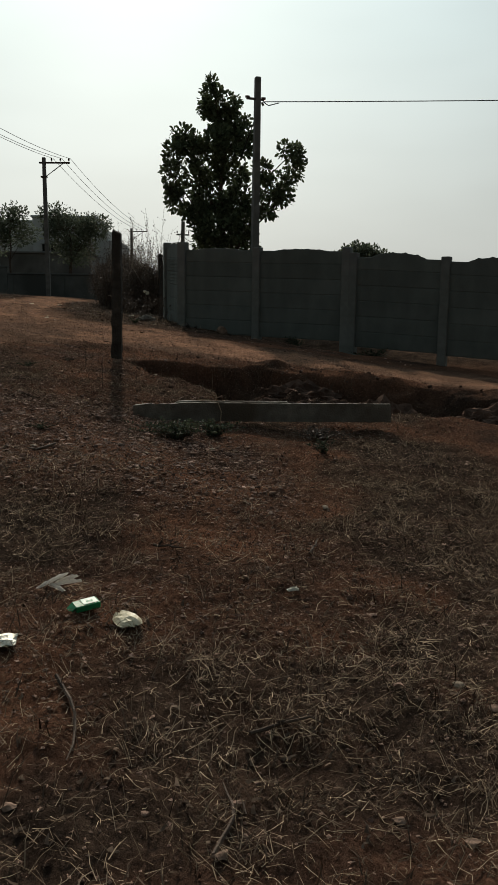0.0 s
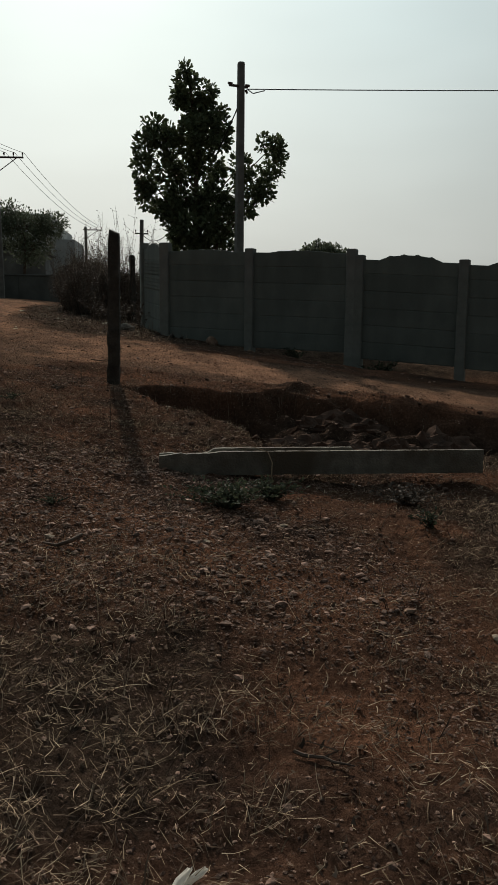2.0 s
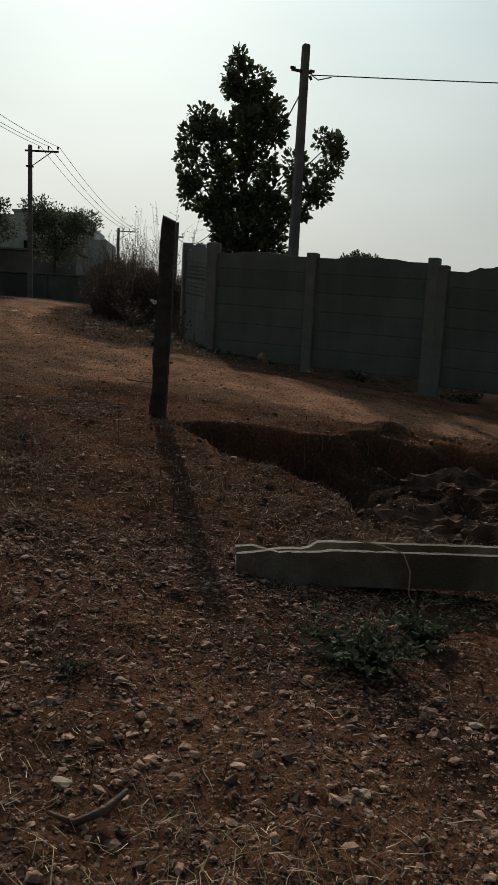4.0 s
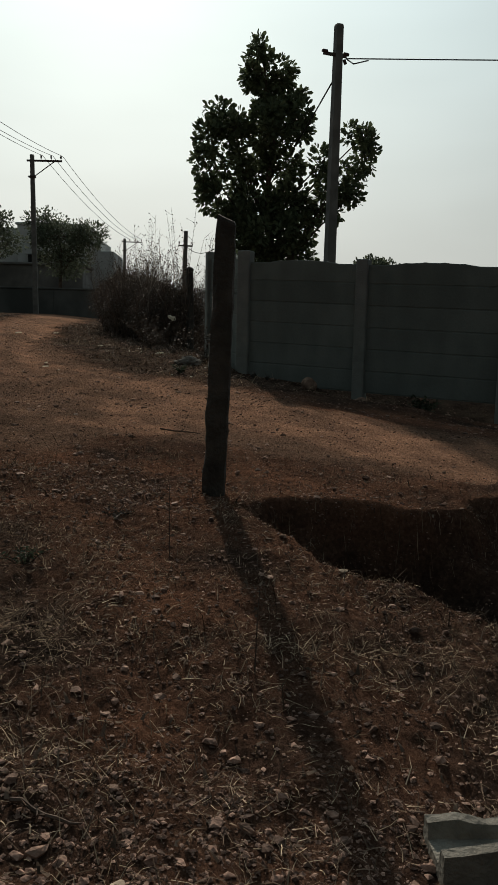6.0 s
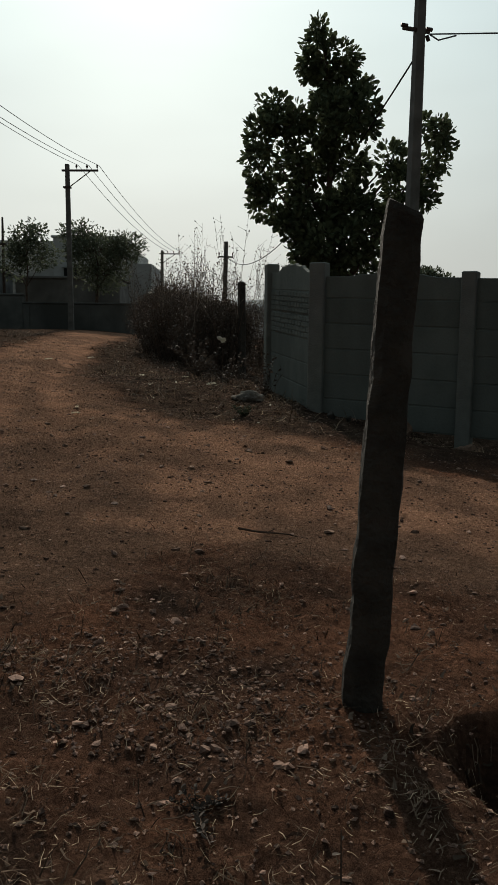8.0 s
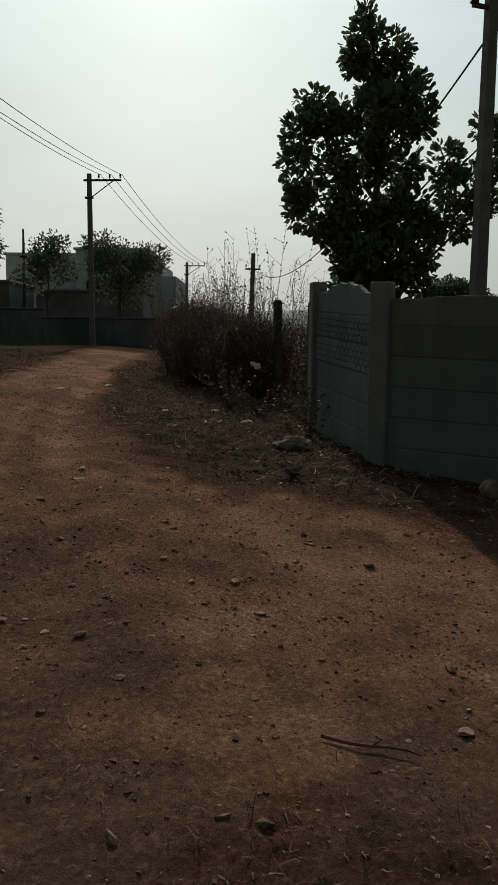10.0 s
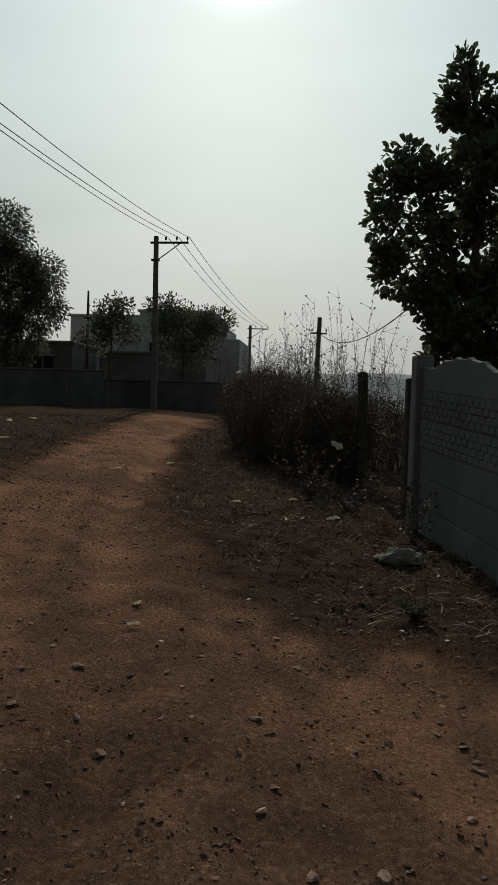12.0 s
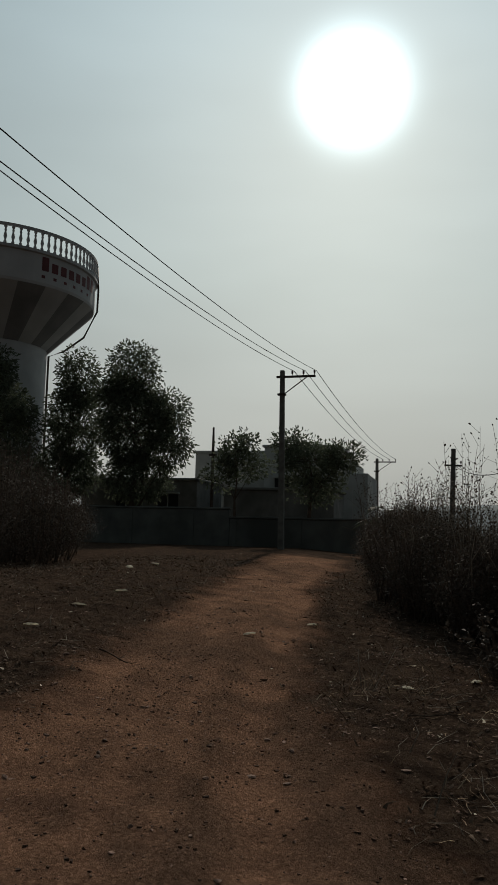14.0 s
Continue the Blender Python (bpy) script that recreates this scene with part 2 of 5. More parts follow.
# ---- builders ----
class Mesh:
    """Vertices and faces gathered for one mesh."""

    def __init__(self):
        self.v, self.f = [], []

    def add(self, verts, faces):
        o = len(self.v)
        self.v.extend([tuple(p) for p in verts])
        self.f.extend([tuple(i + o for i in q) for q in faces])
        return self

    def box(self, x0, x1, y0, y1, z0, z1, m=None, bevel=0.0):
        """A box, its upright edges and rims cut back by bevel."""
        b = bevel
        rings = []
        for z, k in ((z0, b), (z0 + b, 0), (z1 - b, 0), (z1, b)) if b else ((z0, 0), (z1, 0)):
            if b:
                c = b
                r = [(x0 + c + k, y0 + k), (x1 - c - k, y0 + k), (x1 - k, y0 + c + k), (x1 - k, y1 - c - k), (x1 - c - k, y1 - k), (x0 + c + k, y1 - k), (x0 + k, y1 - c - k), (x0 + k, y0 + c + k)]
            else:
                r = [(x0, y0), (x1, y0), (x1, y1), (x0, y1)]
            rings.append([Vector((x, y, z)) for x, y in r])
        s = len(rings[0])
        verts = [p for r in rings for p in r]
        faces = [tuple(range(s - 1, -1, -1)), tuple(range((len(rings) - 1) * s, len(rings) * s))]
        for i in range(len(rings) - 1):
            faces += [(i * s + j, i * s + (j + 1) % s, (i + 1) * s + (j + 1) % s, (i + 1) * s + j) for j in range(s)]
        return self.add([m @ p for p in verts] if m else verts, faces)

    def tube(self, pts, radii, sides=6):
        pts = [Vector(p) for p in pts]
        if isinstance(radii, (int, float)):
            radii = [radii] * len(pts)
        verts, faces = [], []
        for i, p in enumerate(pts):
            d = (pts[min(i + 1, len(pts) - 1)] - pts[max(i - 1, 0)]).normalized()
            u = d.cross(Vector((0, 0, 1)) if abs(d.z) < 0.9 else Vector((1, 0, 0))).normalized()
            w = d.cross(u)
            for j in range(sides):
                a = 2 * math.pi * j / sides
                verts.append(p + radii[i] * (math.cos(a) * u + math.sin(a) * w))
        for i in range(len(pts) - 1):
            faces += [(i * sides + j, i * sides + (j + 1) % sides, (i + 1) * sides + (j + 1) % sides, (i + 1) * sides + j) for j in range(sides)]
        faces += [tuple(range(sides - 1, -1, -1)), tuple(range((len(pts) - 1) * sides, len(pts) * sides))]
        return self.add(verts, faces)

    def lathe(self, profile, centre=(0, 0, 0), sides=32):
        verts, faces, c = [], [], Vector(centre)
        for r, z in profile:
            verts += [c + Vector((r * math.cos(2 * math.pi * j / sides), r * math.sin(2 * math.pi * j / sides), z)) for j in range(sides)]
        for i in range(len(profile) - 1):
            faces += [(i * sides + j, i * sides + (j + 1) % sides, (i + 1) * sides + (j + 1) % sides, (i + 1) * sides + j) for j in range(sides)]
        return self.add(verts, faces)

    def data(self, name, smooth=False):
        me = bpy.data.meshes.new(name)
        me.from_pydata(self.v, [], self.f)
        me.validate()
        if smooth:
            me.polygons.foreach_set("use_smooth", [True] * len(me.polygons))
        me.update()
        return me


def part(name, mesh, mat, parent=None, label="", smooth=False, at=None):
    """One mesh object under a thing or a part."""
    me = mesh.data(name, smooth) if isinstance(mesh, Mesh) else mesh
    if mat and not me.materials:
        me.materials.append(M[mat])
    ob = new(name, me)
    ob.parent = parent
    if at is not None:
        ob.matrix_basis = at
    return tagged(ob, label) if label else ob


def empty(name, m=None):
    ob = new(name)
    ob.empty_display_size = 0.1
    if m is not None:
        ob.matrix_basis = m
    return ob


rng = np.random.default_rng(7)


def lattice(x, y, seed):
    h = np.sin(x * 127.1 + y * 311.7 + seed * 74.7) * 43758.5453
    return h - np.floor(h)


def value_noise(x, y, seed=0):
    """Smooth noise from 0 to 1 at arrays of places."""
    x, y = np.asarray(x, float), np.asarray(y, float)
    i, j = np.floor(x), np.floor(y)
    u, v = x - i, y - j
    u, v = u * u * (3 - 2 * u), v * v * (3 - 2 * v)
    a, b = lattice(i, j, seed), lattice(i + 1, j, seed)
    c, d = lattice(i, j + 1, seed), lattice(i + 1, j + 1, seed)
    return (a * (1 - u) + b * u) * (1 - v) + (c * (1 - u) + d * u) * v


def step(a, b, x):
    t = np.clip((np.asarray(x, float) - a) / (b - a), 0, 1)
    return t * t * (3 - 2 * t)


# ---- ground ----
WALL0, WALL_DIR = Vector((-0.99, 18.6)), Vector((0.8797, -0.4755))


def line_distance(x, y, pts):
    """Distance to a polyline, and the width carried along it."""
    best, wide = np.full(np.shape(x), 1e9), np.zeros(np.shape(x))
    for (x0, y0, w0), (x1, y1, w1) in zip(pts, pts[1:]):
        dx, dy = x1 - x0, y1 - y0
        t = np.clip(((x - x0) * dx + (y - y0) * dy) / (dx * dx + dy * dy), 0, 1)
        d = np.hypot(x - x0 - t * dx, y - y0 - t * dy)
        near = d < best
        best, wide = np.where(near, d, best), np.where(near, w0 + t * (w1 - w0), wide)
    return best, wide


TRACK = [(-3.9, 11.4, 0.8), (-3.7, 13.0, 1.6), (-3.9, 14.6, 2.1), (-5.2, 20.0, 1.12), (-6.0, 25.5, 0.92), (-7.2, 34.0, 1.1), (-8.4, 47.0, 1.5), (-6.0, 49.0, 1.5), (3.0, 52.0, 1.5)]
BRANCH = [(-3.9, 15.0, 1.9), (-2.5, 15.0, 1.8), (-1.3, 13.9, 1.45), (1.5, 12.9, 1.1), (4.0, 12.2, 1.15), (9.0, 10.6, 1.3), (20.0, 7.0, 1.6)]


def road_mask(x, y):
    wob = 0.5 * (value_noise(x * 0.5, y * 0.5, 3) - 0.5) + 0.3 * (value_noise(x * 3.1, y * 3.1, 4) - 0.5) + 0.25 * (value_noise(x * 8.3, y * 8.3, 5) - 0.5)
    a, wa = line_distance(x, y, TRACK)
    b, wb = line_distance(x, y, BRANCH)
    return np.maximum(1 - step(-0.3, 0.2, a - wa + wob), 1 - step(-0.3, 0.2, b - wb + wob * 0.7))


def worn_mask(x, y):
    """Pale dust of the wheel lanes; elsewhere the track is mottled with darker packed soil."""
    a, _ = line_distance(x, y, TRACK)
    b, _ = line_distance(x, y, BRANCH)
    lanes = np.maximum(np.maximum(np.exp(-((a - 0.62) / 0.2) ** 2), 0.6 * np.exp(-((a - 0.15) / 0.12) ** 2)), 0.9 * np.exp(-((b - 0.4) / 0.45) ** 2))
    patch = 0.5 * value_noise(x * 0.9, y * 0.55, 81) + 0.3 * value_noise(x * 2.6, y * 1.7, 82) + 0.2 * value_noise(x * 7, y * 4.5, 83)
    return np.clip(0.1 + 0.8 * lanes * step(0.2, 0.55, patch) + (0.75 - 0.45 * step(17, 20, y)) * step(0.46, 0.66, patch) + 0.2 * step(19, 26, y), 0, 1)


def gravel_zone(x, y):
    """Bare gravelly soil on the near side of the post."""
    wob = 1.2 * (value_noise(x * 0.8, y * 0.8, 16) - 0.5)
    return step(4.6, 5.6, y + wob) * (1 - step(-0.3, 0.5, x + wob)) * (1 - step(7.6, 8.9, y))


def litter_and_shade_mask(x, y):
    """Dead grass and leaf litter: patches in the near field, all of both verges. At half strength it paints shade into
    the trench.
    """
    patch = step(0.47, 0.62, 0.6 * value_noise(x * 0.75, y * 0.75, 11) + 0.4 * value_noise(x * 2.1, y * 2.1, 12))
    near = 0.8 * patch * (1 - step(8.5, 12.0, y)) * (1 - 0.75 * gravel_zone(x, y))
    verge = step(15.4, 17.2, y + 1.2 * (value_noise(x, y, 14) - 0.5)) * 0.95
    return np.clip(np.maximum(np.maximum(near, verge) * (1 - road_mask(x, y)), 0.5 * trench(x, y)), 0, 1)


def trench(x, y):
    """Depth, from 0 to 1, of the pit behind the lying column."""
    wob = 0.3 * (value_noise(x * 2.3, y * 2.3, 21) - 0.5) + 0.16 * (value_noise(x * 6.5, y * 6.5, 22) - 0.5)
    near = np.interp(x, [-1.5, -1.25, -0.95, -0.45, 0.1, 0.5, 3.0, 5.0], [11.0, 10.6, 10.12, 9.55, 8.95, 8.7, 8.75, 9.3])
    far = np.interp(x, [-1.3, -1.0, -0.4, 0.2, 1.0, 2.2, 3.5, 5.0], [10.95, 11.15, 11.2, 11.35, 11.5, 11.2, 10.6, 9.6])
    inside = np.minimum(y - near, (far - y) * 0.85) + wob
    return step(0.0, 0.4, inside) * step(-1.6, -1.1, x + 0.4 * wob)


def ground_z(x, y, detail=True):
    x, y = np.asarray(x, float), np.asarray(y, float)
    yc = np.minimum(y, 55.0)
    z = np.where(yc < 5, 0.2975 - 0.06 * (5 - np.maximum(yc, -40)), np.where(yc < 20, -0.216 + 0.1142 * yc - 0.0023 * yc * yc, 1.148 + 0.0105 * (yc - 20)))
    z = z - 0.0876 * np.clip(x, -9.6, 8)
    s = (x - WALL0.x) * WALL_DIR.x + (y - WALL0.y) * WALL_DIR.y
    d = (x - WALL0.x) * -WALL_DIR.y + (y - WALL0.y) * WALL_DIR.x
    z = z - 0.22 * step(0.9, 2.0, s) * (1 - step(8.0, 11.0, s)) * np.exp(-(d / 0.75) ** 2)
    z = z + 0.06 * step(0.2, 1.5, d) * step(-0.5, 1.0, s) * (1 - step(14, 20, y))
    z = z - 0.15 * np.exp(-((x + 0.3) / 1.5) ** 2 - ((y - 7.9) / 1.1) ** 2)
    if detail:
        near = 1 - step(22, 60, y)
        road = road_mask(x, y)
        t = trench(x, y)
        heap = step(0.4, 0.7, value_noise(x * 1.3 + 5.1, y * 1.9, 31)) * step(-0.2, 0.7, x) * (1 - step(10.4, 10.9, y))
        z = z - t * (0.6 - 0.15 * step(-0.3, 0.6, x) - 0.3 * heap + 0.2 * (value_noise(x * 3.5, y * 3.5, 32) - 0.5))
        rim = np.exp(-((y - np.interp(x, [-1.5, 1.0, 3.5], [11.5, 11.75, 10.9])) / 0.22) ** 2) * step(-0.9, 0.6, x) * (1 - step(4.5, 6, x))
        z = z + rim * 0.13 * value_noise(x * 3, y * 3, 33) + t * 0.14 * (value_noise(x * 6, y * 6, 34) - 0.5)
        lump = (value_noise(x * 1.3, y * 1.3, 41) - 0.5) * 0.06 + (value_noise(x * 4.2, y * 4.2, 42) - 0.5) * 0.03 * (1 - 0.5 * road)
        lump = lump + (value_noise(x * 11, y * 11, 43) - 0.5) * 0.018 * (1 - 0.45 * road)
        lump = lump + ((value_noise(x * 23, y * 23, 44) - 0.5) * 0.016 + (value_noise(x * 47, y * 47, 45) - 0.5) * 0.009) * (1 - 0.45 * road) * (1 - step(15, 20, y))
        a, _ = line_distance(x, y, TRACK)
        ruts = np.exp(-((a - 0.62) / 0.17) ** 2) * road * 0.05
        z = z + (lump - ruts) * near
    return z


def gz(x, y):
    return float(ground_z(x, y))


def axis(dense, far):
    """Grid lines, close together in the stretches given and ever wider outside."""
    out = []
    for a, b, s in dense:
        out += list(np.arange(a, b - 1e-6, s))
    lo, hi, s0, s1 = out[0], out[-1], dense[0][2], dense[-1][2]
    while hi < far:
        s1 *= 1.16
        hi += s1
        out.append(hi)
    while lo > -far:
        s0 *= 1.16
        lo -= s0
        out.insert(0, lo)
    return np.array(out)


def sheet(name, xs, ys, zf, mat):
    X, Y = np.meshgrid(xs, ys)
    Z = zf(X, Y)
    w, h = len(xs), len(ys)
    i = np.arange(w * h).reshape(h, w)
    me = bpy.data.meshes.new(name)
    me.from_pydata(np.stack([X, Y, Z], -1).reshape(-1, 3).tolist(), [], np.stack([i[:-1, :-1], i[:-1, 1:], i[1:, 1:], i[1:, :-1]], -1).reshape(-1, 4).tolist())
    me.polygons.foreach_set("use_smooth", [True] * len(me.polygons))
    for key, f in (("road", road_mask), ("litter", litter_and_shade_mask), ("dug", trench), ("worn", worn_mask)):
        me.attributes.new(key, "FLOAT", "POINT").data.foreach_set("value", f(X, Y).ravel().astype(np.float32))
    me.materials.append(M[mat])
    return new(name, me)


ground = sheet("ground", axis([(-5.0, -3.0, 0.06), (-3.0, 2.2, 0.026), (2.2, 5.0, 0.06), (5.0, 9.0, 0.12)], 900), axis([(0.5, 12.6, 0.026), (12.6, 17.5, 0.036), (17.5, 27.0, 0.1), (27.0, 60.0, 0.5)], 1200), ground_z, "ground")
tagged(ground, "red earth field with worn dirt track and open trench", "ground", kind="structure")


# ---- precast boundary wall ----
def wall_point(s, d=0.0, z=0.0):
    p = WALL0 + WALL_DIR * s + Vector((-WALL_DIR.y, WALL_DIR.x)) * d
    return Vector((p.x, p.y, z))


def slab(length, height, z0, z1, coping=0.0, seed=0):
    """One ribbed concrete plank, from end to end at heights z0 and z1 of its lower edge."""
    r = random.Random(seed)
    me, n = Mesh(), 28 if coping else 6
    t = 0.022
    prof = [(-t, -0.004), (-t, 0.006), (-t - 0.006, 0.014), (-t - 0.006, height - 0.014), (-t, height - 0.006), (t, height - 0.003), (t, -0.004)]
    verts = []
    for i in range(n + 1):
        u = i / n
        lift = 0.0
        if coping:
            c = abs(u - 0.5) * 2
            lift = -0.055 + 0.11 * max(0, 1 - (c / 0.62) ** 2) ** 0.7 if c < 0.62 else -0.055
            lift = (lift + 0.022 * max(0, math.cos(u * math.pi * 14)) * (c < 0.45)) * coping - 0.03 * (1 - coping)
        for d, h in prof:
            top = h > height / 2
            verts.append(Vector((u * length, d, z0 + (z1 - z0) * u + h + (lift if top else 0))))
    k, faces = len(prof), []
    for i in range(n):
        faces += [(i * k + j, (i + 1) * k + j, (i + 1) * k + (j + 1) % k, i * k + (j + 1) % k) for j in range(k)]
    faces += [tuple(range(k)), tuple(range(n * k + k - 1, n * k - 1, -1))]
    return me.add(verts, faces)


def brick_courses(me, length, height, z0, z1):
    """Brick courses moulded on the front of a plank."""
    rows, ln = 4, 0.15
    for row in range(rows):
        x = 0.03 - (0.075 if row % 2 else 0.0)
        while x < length - 0.03:
            xa, xb = max(x, 0.03), min(x + ln - 0.012, length - 0.03)
            if xb - xa > 0.03:
                zb = z0 + (z1 - z0) * xa / length + 0.018 + row * (height - 0.03) / rows
                me.box(xa, xb, -0.039, -0.0275, zb, zb + (height - 0.03) / rows - 0.012, bevel=0.004)
            x += ln
    return me


def precast_post(z0, z1, w=0.15, d=0.17):
    me = Mesh()
    me.box(-w / 2, w / 2, -d / 2, d / 2, z0, z1, bevel=0.012)
    return me


def build_wall():
    wall = empty("boundary_wall")
    tagged(wall, "grey precast concrete plank wall with scalloped coping, in shade", "wall", kind="structure")
    spans = [(0.0, 1.84, 2.9, 2.85), (1.84, 3.84, 2.84, 2.79), (3.97, 5.84, 2.69, 2.6), (5.84, 7.8, 2.57, 2.47), (7.8, 9.75, 2.4, 2.3), (9.75, 11.7, 2.24, 2.14), (11.7, 13.6, 2.06, 1.96), (13.6, 15.6, 1.9, 1.8)]
    turn = math.degrees(math.atan2(WALL_DIR.y, WALL_DIR.x))
    for i, (s0, s1, za, zb) in enumerate(spans):
        for k in range(6):
            p = wall_point(s0 + 0.07)
            part("coping" if k == 5 else "plank", slab(s1 - s0 - 0.14, 0.305, za - 1.83 + k * 0.305, zb - 1.83 + k * 0.305, (0.35 if i < 2 else 0.9) * (k == 5), i * 10 + k), "precast", wall, at=pose(p.x, p.y, 0, 0, 0, turn))
    tops = [(0.0, 3.02), (1.84, 2.87), (3.84, 2.82), (3.99, 2.71), (5.84, 2.6), (7.8, 2.5), (9.75, 2.35), (11.7, 2.2), (13.6, 2.0)]
    for s, z in tops:
        p = wall_point(s)
        part("post", precast_post(gz(p.x, p.y) - 0.3, z, 0.17 if s else 0.2, 0.19), "precast_post", wall, "pale concrete post", at=pose(p.x, p.y, 0, 0, 0, turn))
    # return panel that runs back from the corner
    a, b = Vector((-0.99, 18.6, 0)), Vector((-1.5, 20.95, 0))
    back = math.degrees(math.atan2(b.y - a.y, b.x - a.x))
    for k in range(6):
        span, zb, za = (b - a).length - 0.14, 1.29 + k * 0.305, 1.15 + k * 0.305
        me = slab(span, 0.305, zb, za, 0.9 * (k == 5), 90 + k)
        if k in (3, 4):
            brick_courses(me, span, 0.305, zb, za)
        part("coping" if k == 5 else "plank", me, "precast", wall, at=pose(b.x + 0.015, b.y - 0.07, 0, 0, 0, back + 180))
    part("post", precast_post(gz(b.x, b.y) - 0.3, 3.19, 0.18, 0.19), "precast_post", wall, at=pose(b.x, b.y, 0, 0, 0, back))
    part("post", precast_post(gz(-1.5, 21.9) - 0.3, 2.98, 0.13, 0.15), "granite", wall, at=pose(-1.5, 21.9, 0, 0, 0, back))


build_wall()


# ---- stone post and lying column ----
def build_stone_post():
    x, y = -1.466, 11.06
    ob = empty("stone_post", pose(x, y, gz(x, y), 7.0, 2.1, -5))
    tagged(ob, "rough split granite fence post beside the trench", "fence post")
    h = [-0.35] + [0.05 * i for i in range(33)] + [1.63, 1.65]
    verts, faces, n = [], [], 14
    for i, z in enumerate(h):
        wx = 0.071 if z < 0.16 else float(np.interp(z, [0.16, 0.8, 1.65], [0.066, 0.067, 0.057]))
        wy = 0.058
        shift = 0.012 * noise.noise(Vector((z * 3.0, 0, 1))) + 0.007 * noise.noise(Vector((z * 9.0, 3, 1)))
        if z > 1.61:
            wx, wy = wx * (0.97 if z < 1.64 else 0.86), wy * (0.97 if z < 1.64 else 0.86)
        for j in range(n):
            a = 2 * math.pi * (j + 0.5) / n
            q = max(abs(math.cos(a)), abs(math.sin(a))) ** 0.75
            k = 1 + 0.13 * noise.noise(Vector((math.cos(a) * 1.6, math.sin(a) * 1.6, z * 5.0))) + 0.1 * noise.noise(Vector((math.cos(a) * 4, math.sin(a) * 4, z * 16.0)))
            slope = -0.022 * math.cos(a) * step(1.45, 1.65, z)
            verts.append((wx * k * math.cos(a) / q + shift, wy * k * math.sin(a) / q, z + float(slope)))
    for i in range(len(h) - 1):
        faces += [(i * n + j, i * n + (j + 1) % n, (i + 1) * n + (j + 1) % n, (i + 1) * n + j) for j in range(n)]
    faces.append(tuple(range((len(h) - 1) * n, len(h) * n)))
    part("shaft", Mesh().add(verts, faces), "granite", ob)


build_stone_post()


def build_lying_column():
    """An H-shaped precast column lying with its groove up."""
    x, y = -0.9, 8.02
    ob = empty("concrete_column", pose(x, y, 0.465, 0, -0.2, -0.4))
    tagged(ob, "precast concrete grooved fence column lying on the earth", "concrete column")
    sec = [(-0.1, 0), (0.1, 0), (0.1, 0.18), (0.065, 0.18), (0.05, 0.1), (-0.05, 0.1), (-0.065, 0.18), (-0.1, 0.18)]
    verts, faces, n, length = [], [], 60, 2.5
    r = random.Random(2)
    for i in range(n + 1):
        u = length * i / n
        for k, (d, z) in enumerate(sec):
            chip = r.uniform(0, 0.004)
            if k in (6, 7):
                chip += float(np.interp(u, [0, 0.19, 0.21, 0.43, 0.445], [0.03, 0.004, 0.008 + r.uniform(0, 0.014), 0.008 + r.uniform(0, 0.012), 0]))
            elif k in (2, 3):
                chip += float(np.interp(u, [0, 0.1, 0.14, 0.36, 0.42, 1.5, 1.56, 2.5], [0.04, 0.03, 0.04 + r.uniform(0, 0.015), 0.04, 0, 0, 0.075, 0.08]))
            verts.append((u, d, z - chip))
    m = len(sec)
    for i in range(n):
        faces += [(i * m + j, (i + 1) * m + j, (i + 1) * m + (j + 1) % m, i * m + (j + 1) % m) for j in range(m)]
    faces += [tuple(range(m - 1, -1, -1)), tuple(range(n * m, n * m + m))]
    part("shaft", Mesh().add(verts, faces), "beam", ob)
    part("tie_wire", Mesh().tube([(0.62, 0.03, 0.2), (0.72, -0.06, 0.205), (0.82, -0.12, 0.18), (0.85, -0.15, 0.1), (0.845, -0.17, 0.0), (0.86, -0.2, -0.04)], 0.004, 5), "straw", ob, "bent straw-coloured stalk")


build_lying_column()


# ---- trees ----
def leaf(me, p, d, size, r, wide=0.45):
    """A folded leaf of four triangles."""
    d = d.normalized()
    u = d.cross(Vector((r.gauss(0, 1), r.gauss(0, 1), r.gauss(0, 1)))).normalized()
    nrm = d.cross(u)
    w = size * wide * 0.5
    e = nrm * w * 0.3
    me.add([p, p + d * size * 0.35 + u * w * 0.9 + e, p + d * size * 0.75 + u * w + e, p + d * size, p + d * size * 0.75 - u * w + e, p + d * size * 0.35 - u * w * 0.9 + e], [(0, 1, 2, 3), (0, 3, 4, 5)])


def in_ball(r):
    while True:
        v = Vector((r.uniform(-1, 1), r.uniform(-1, 1), r.uniform(-1, 1)))
        if v.length < 1:
            return v


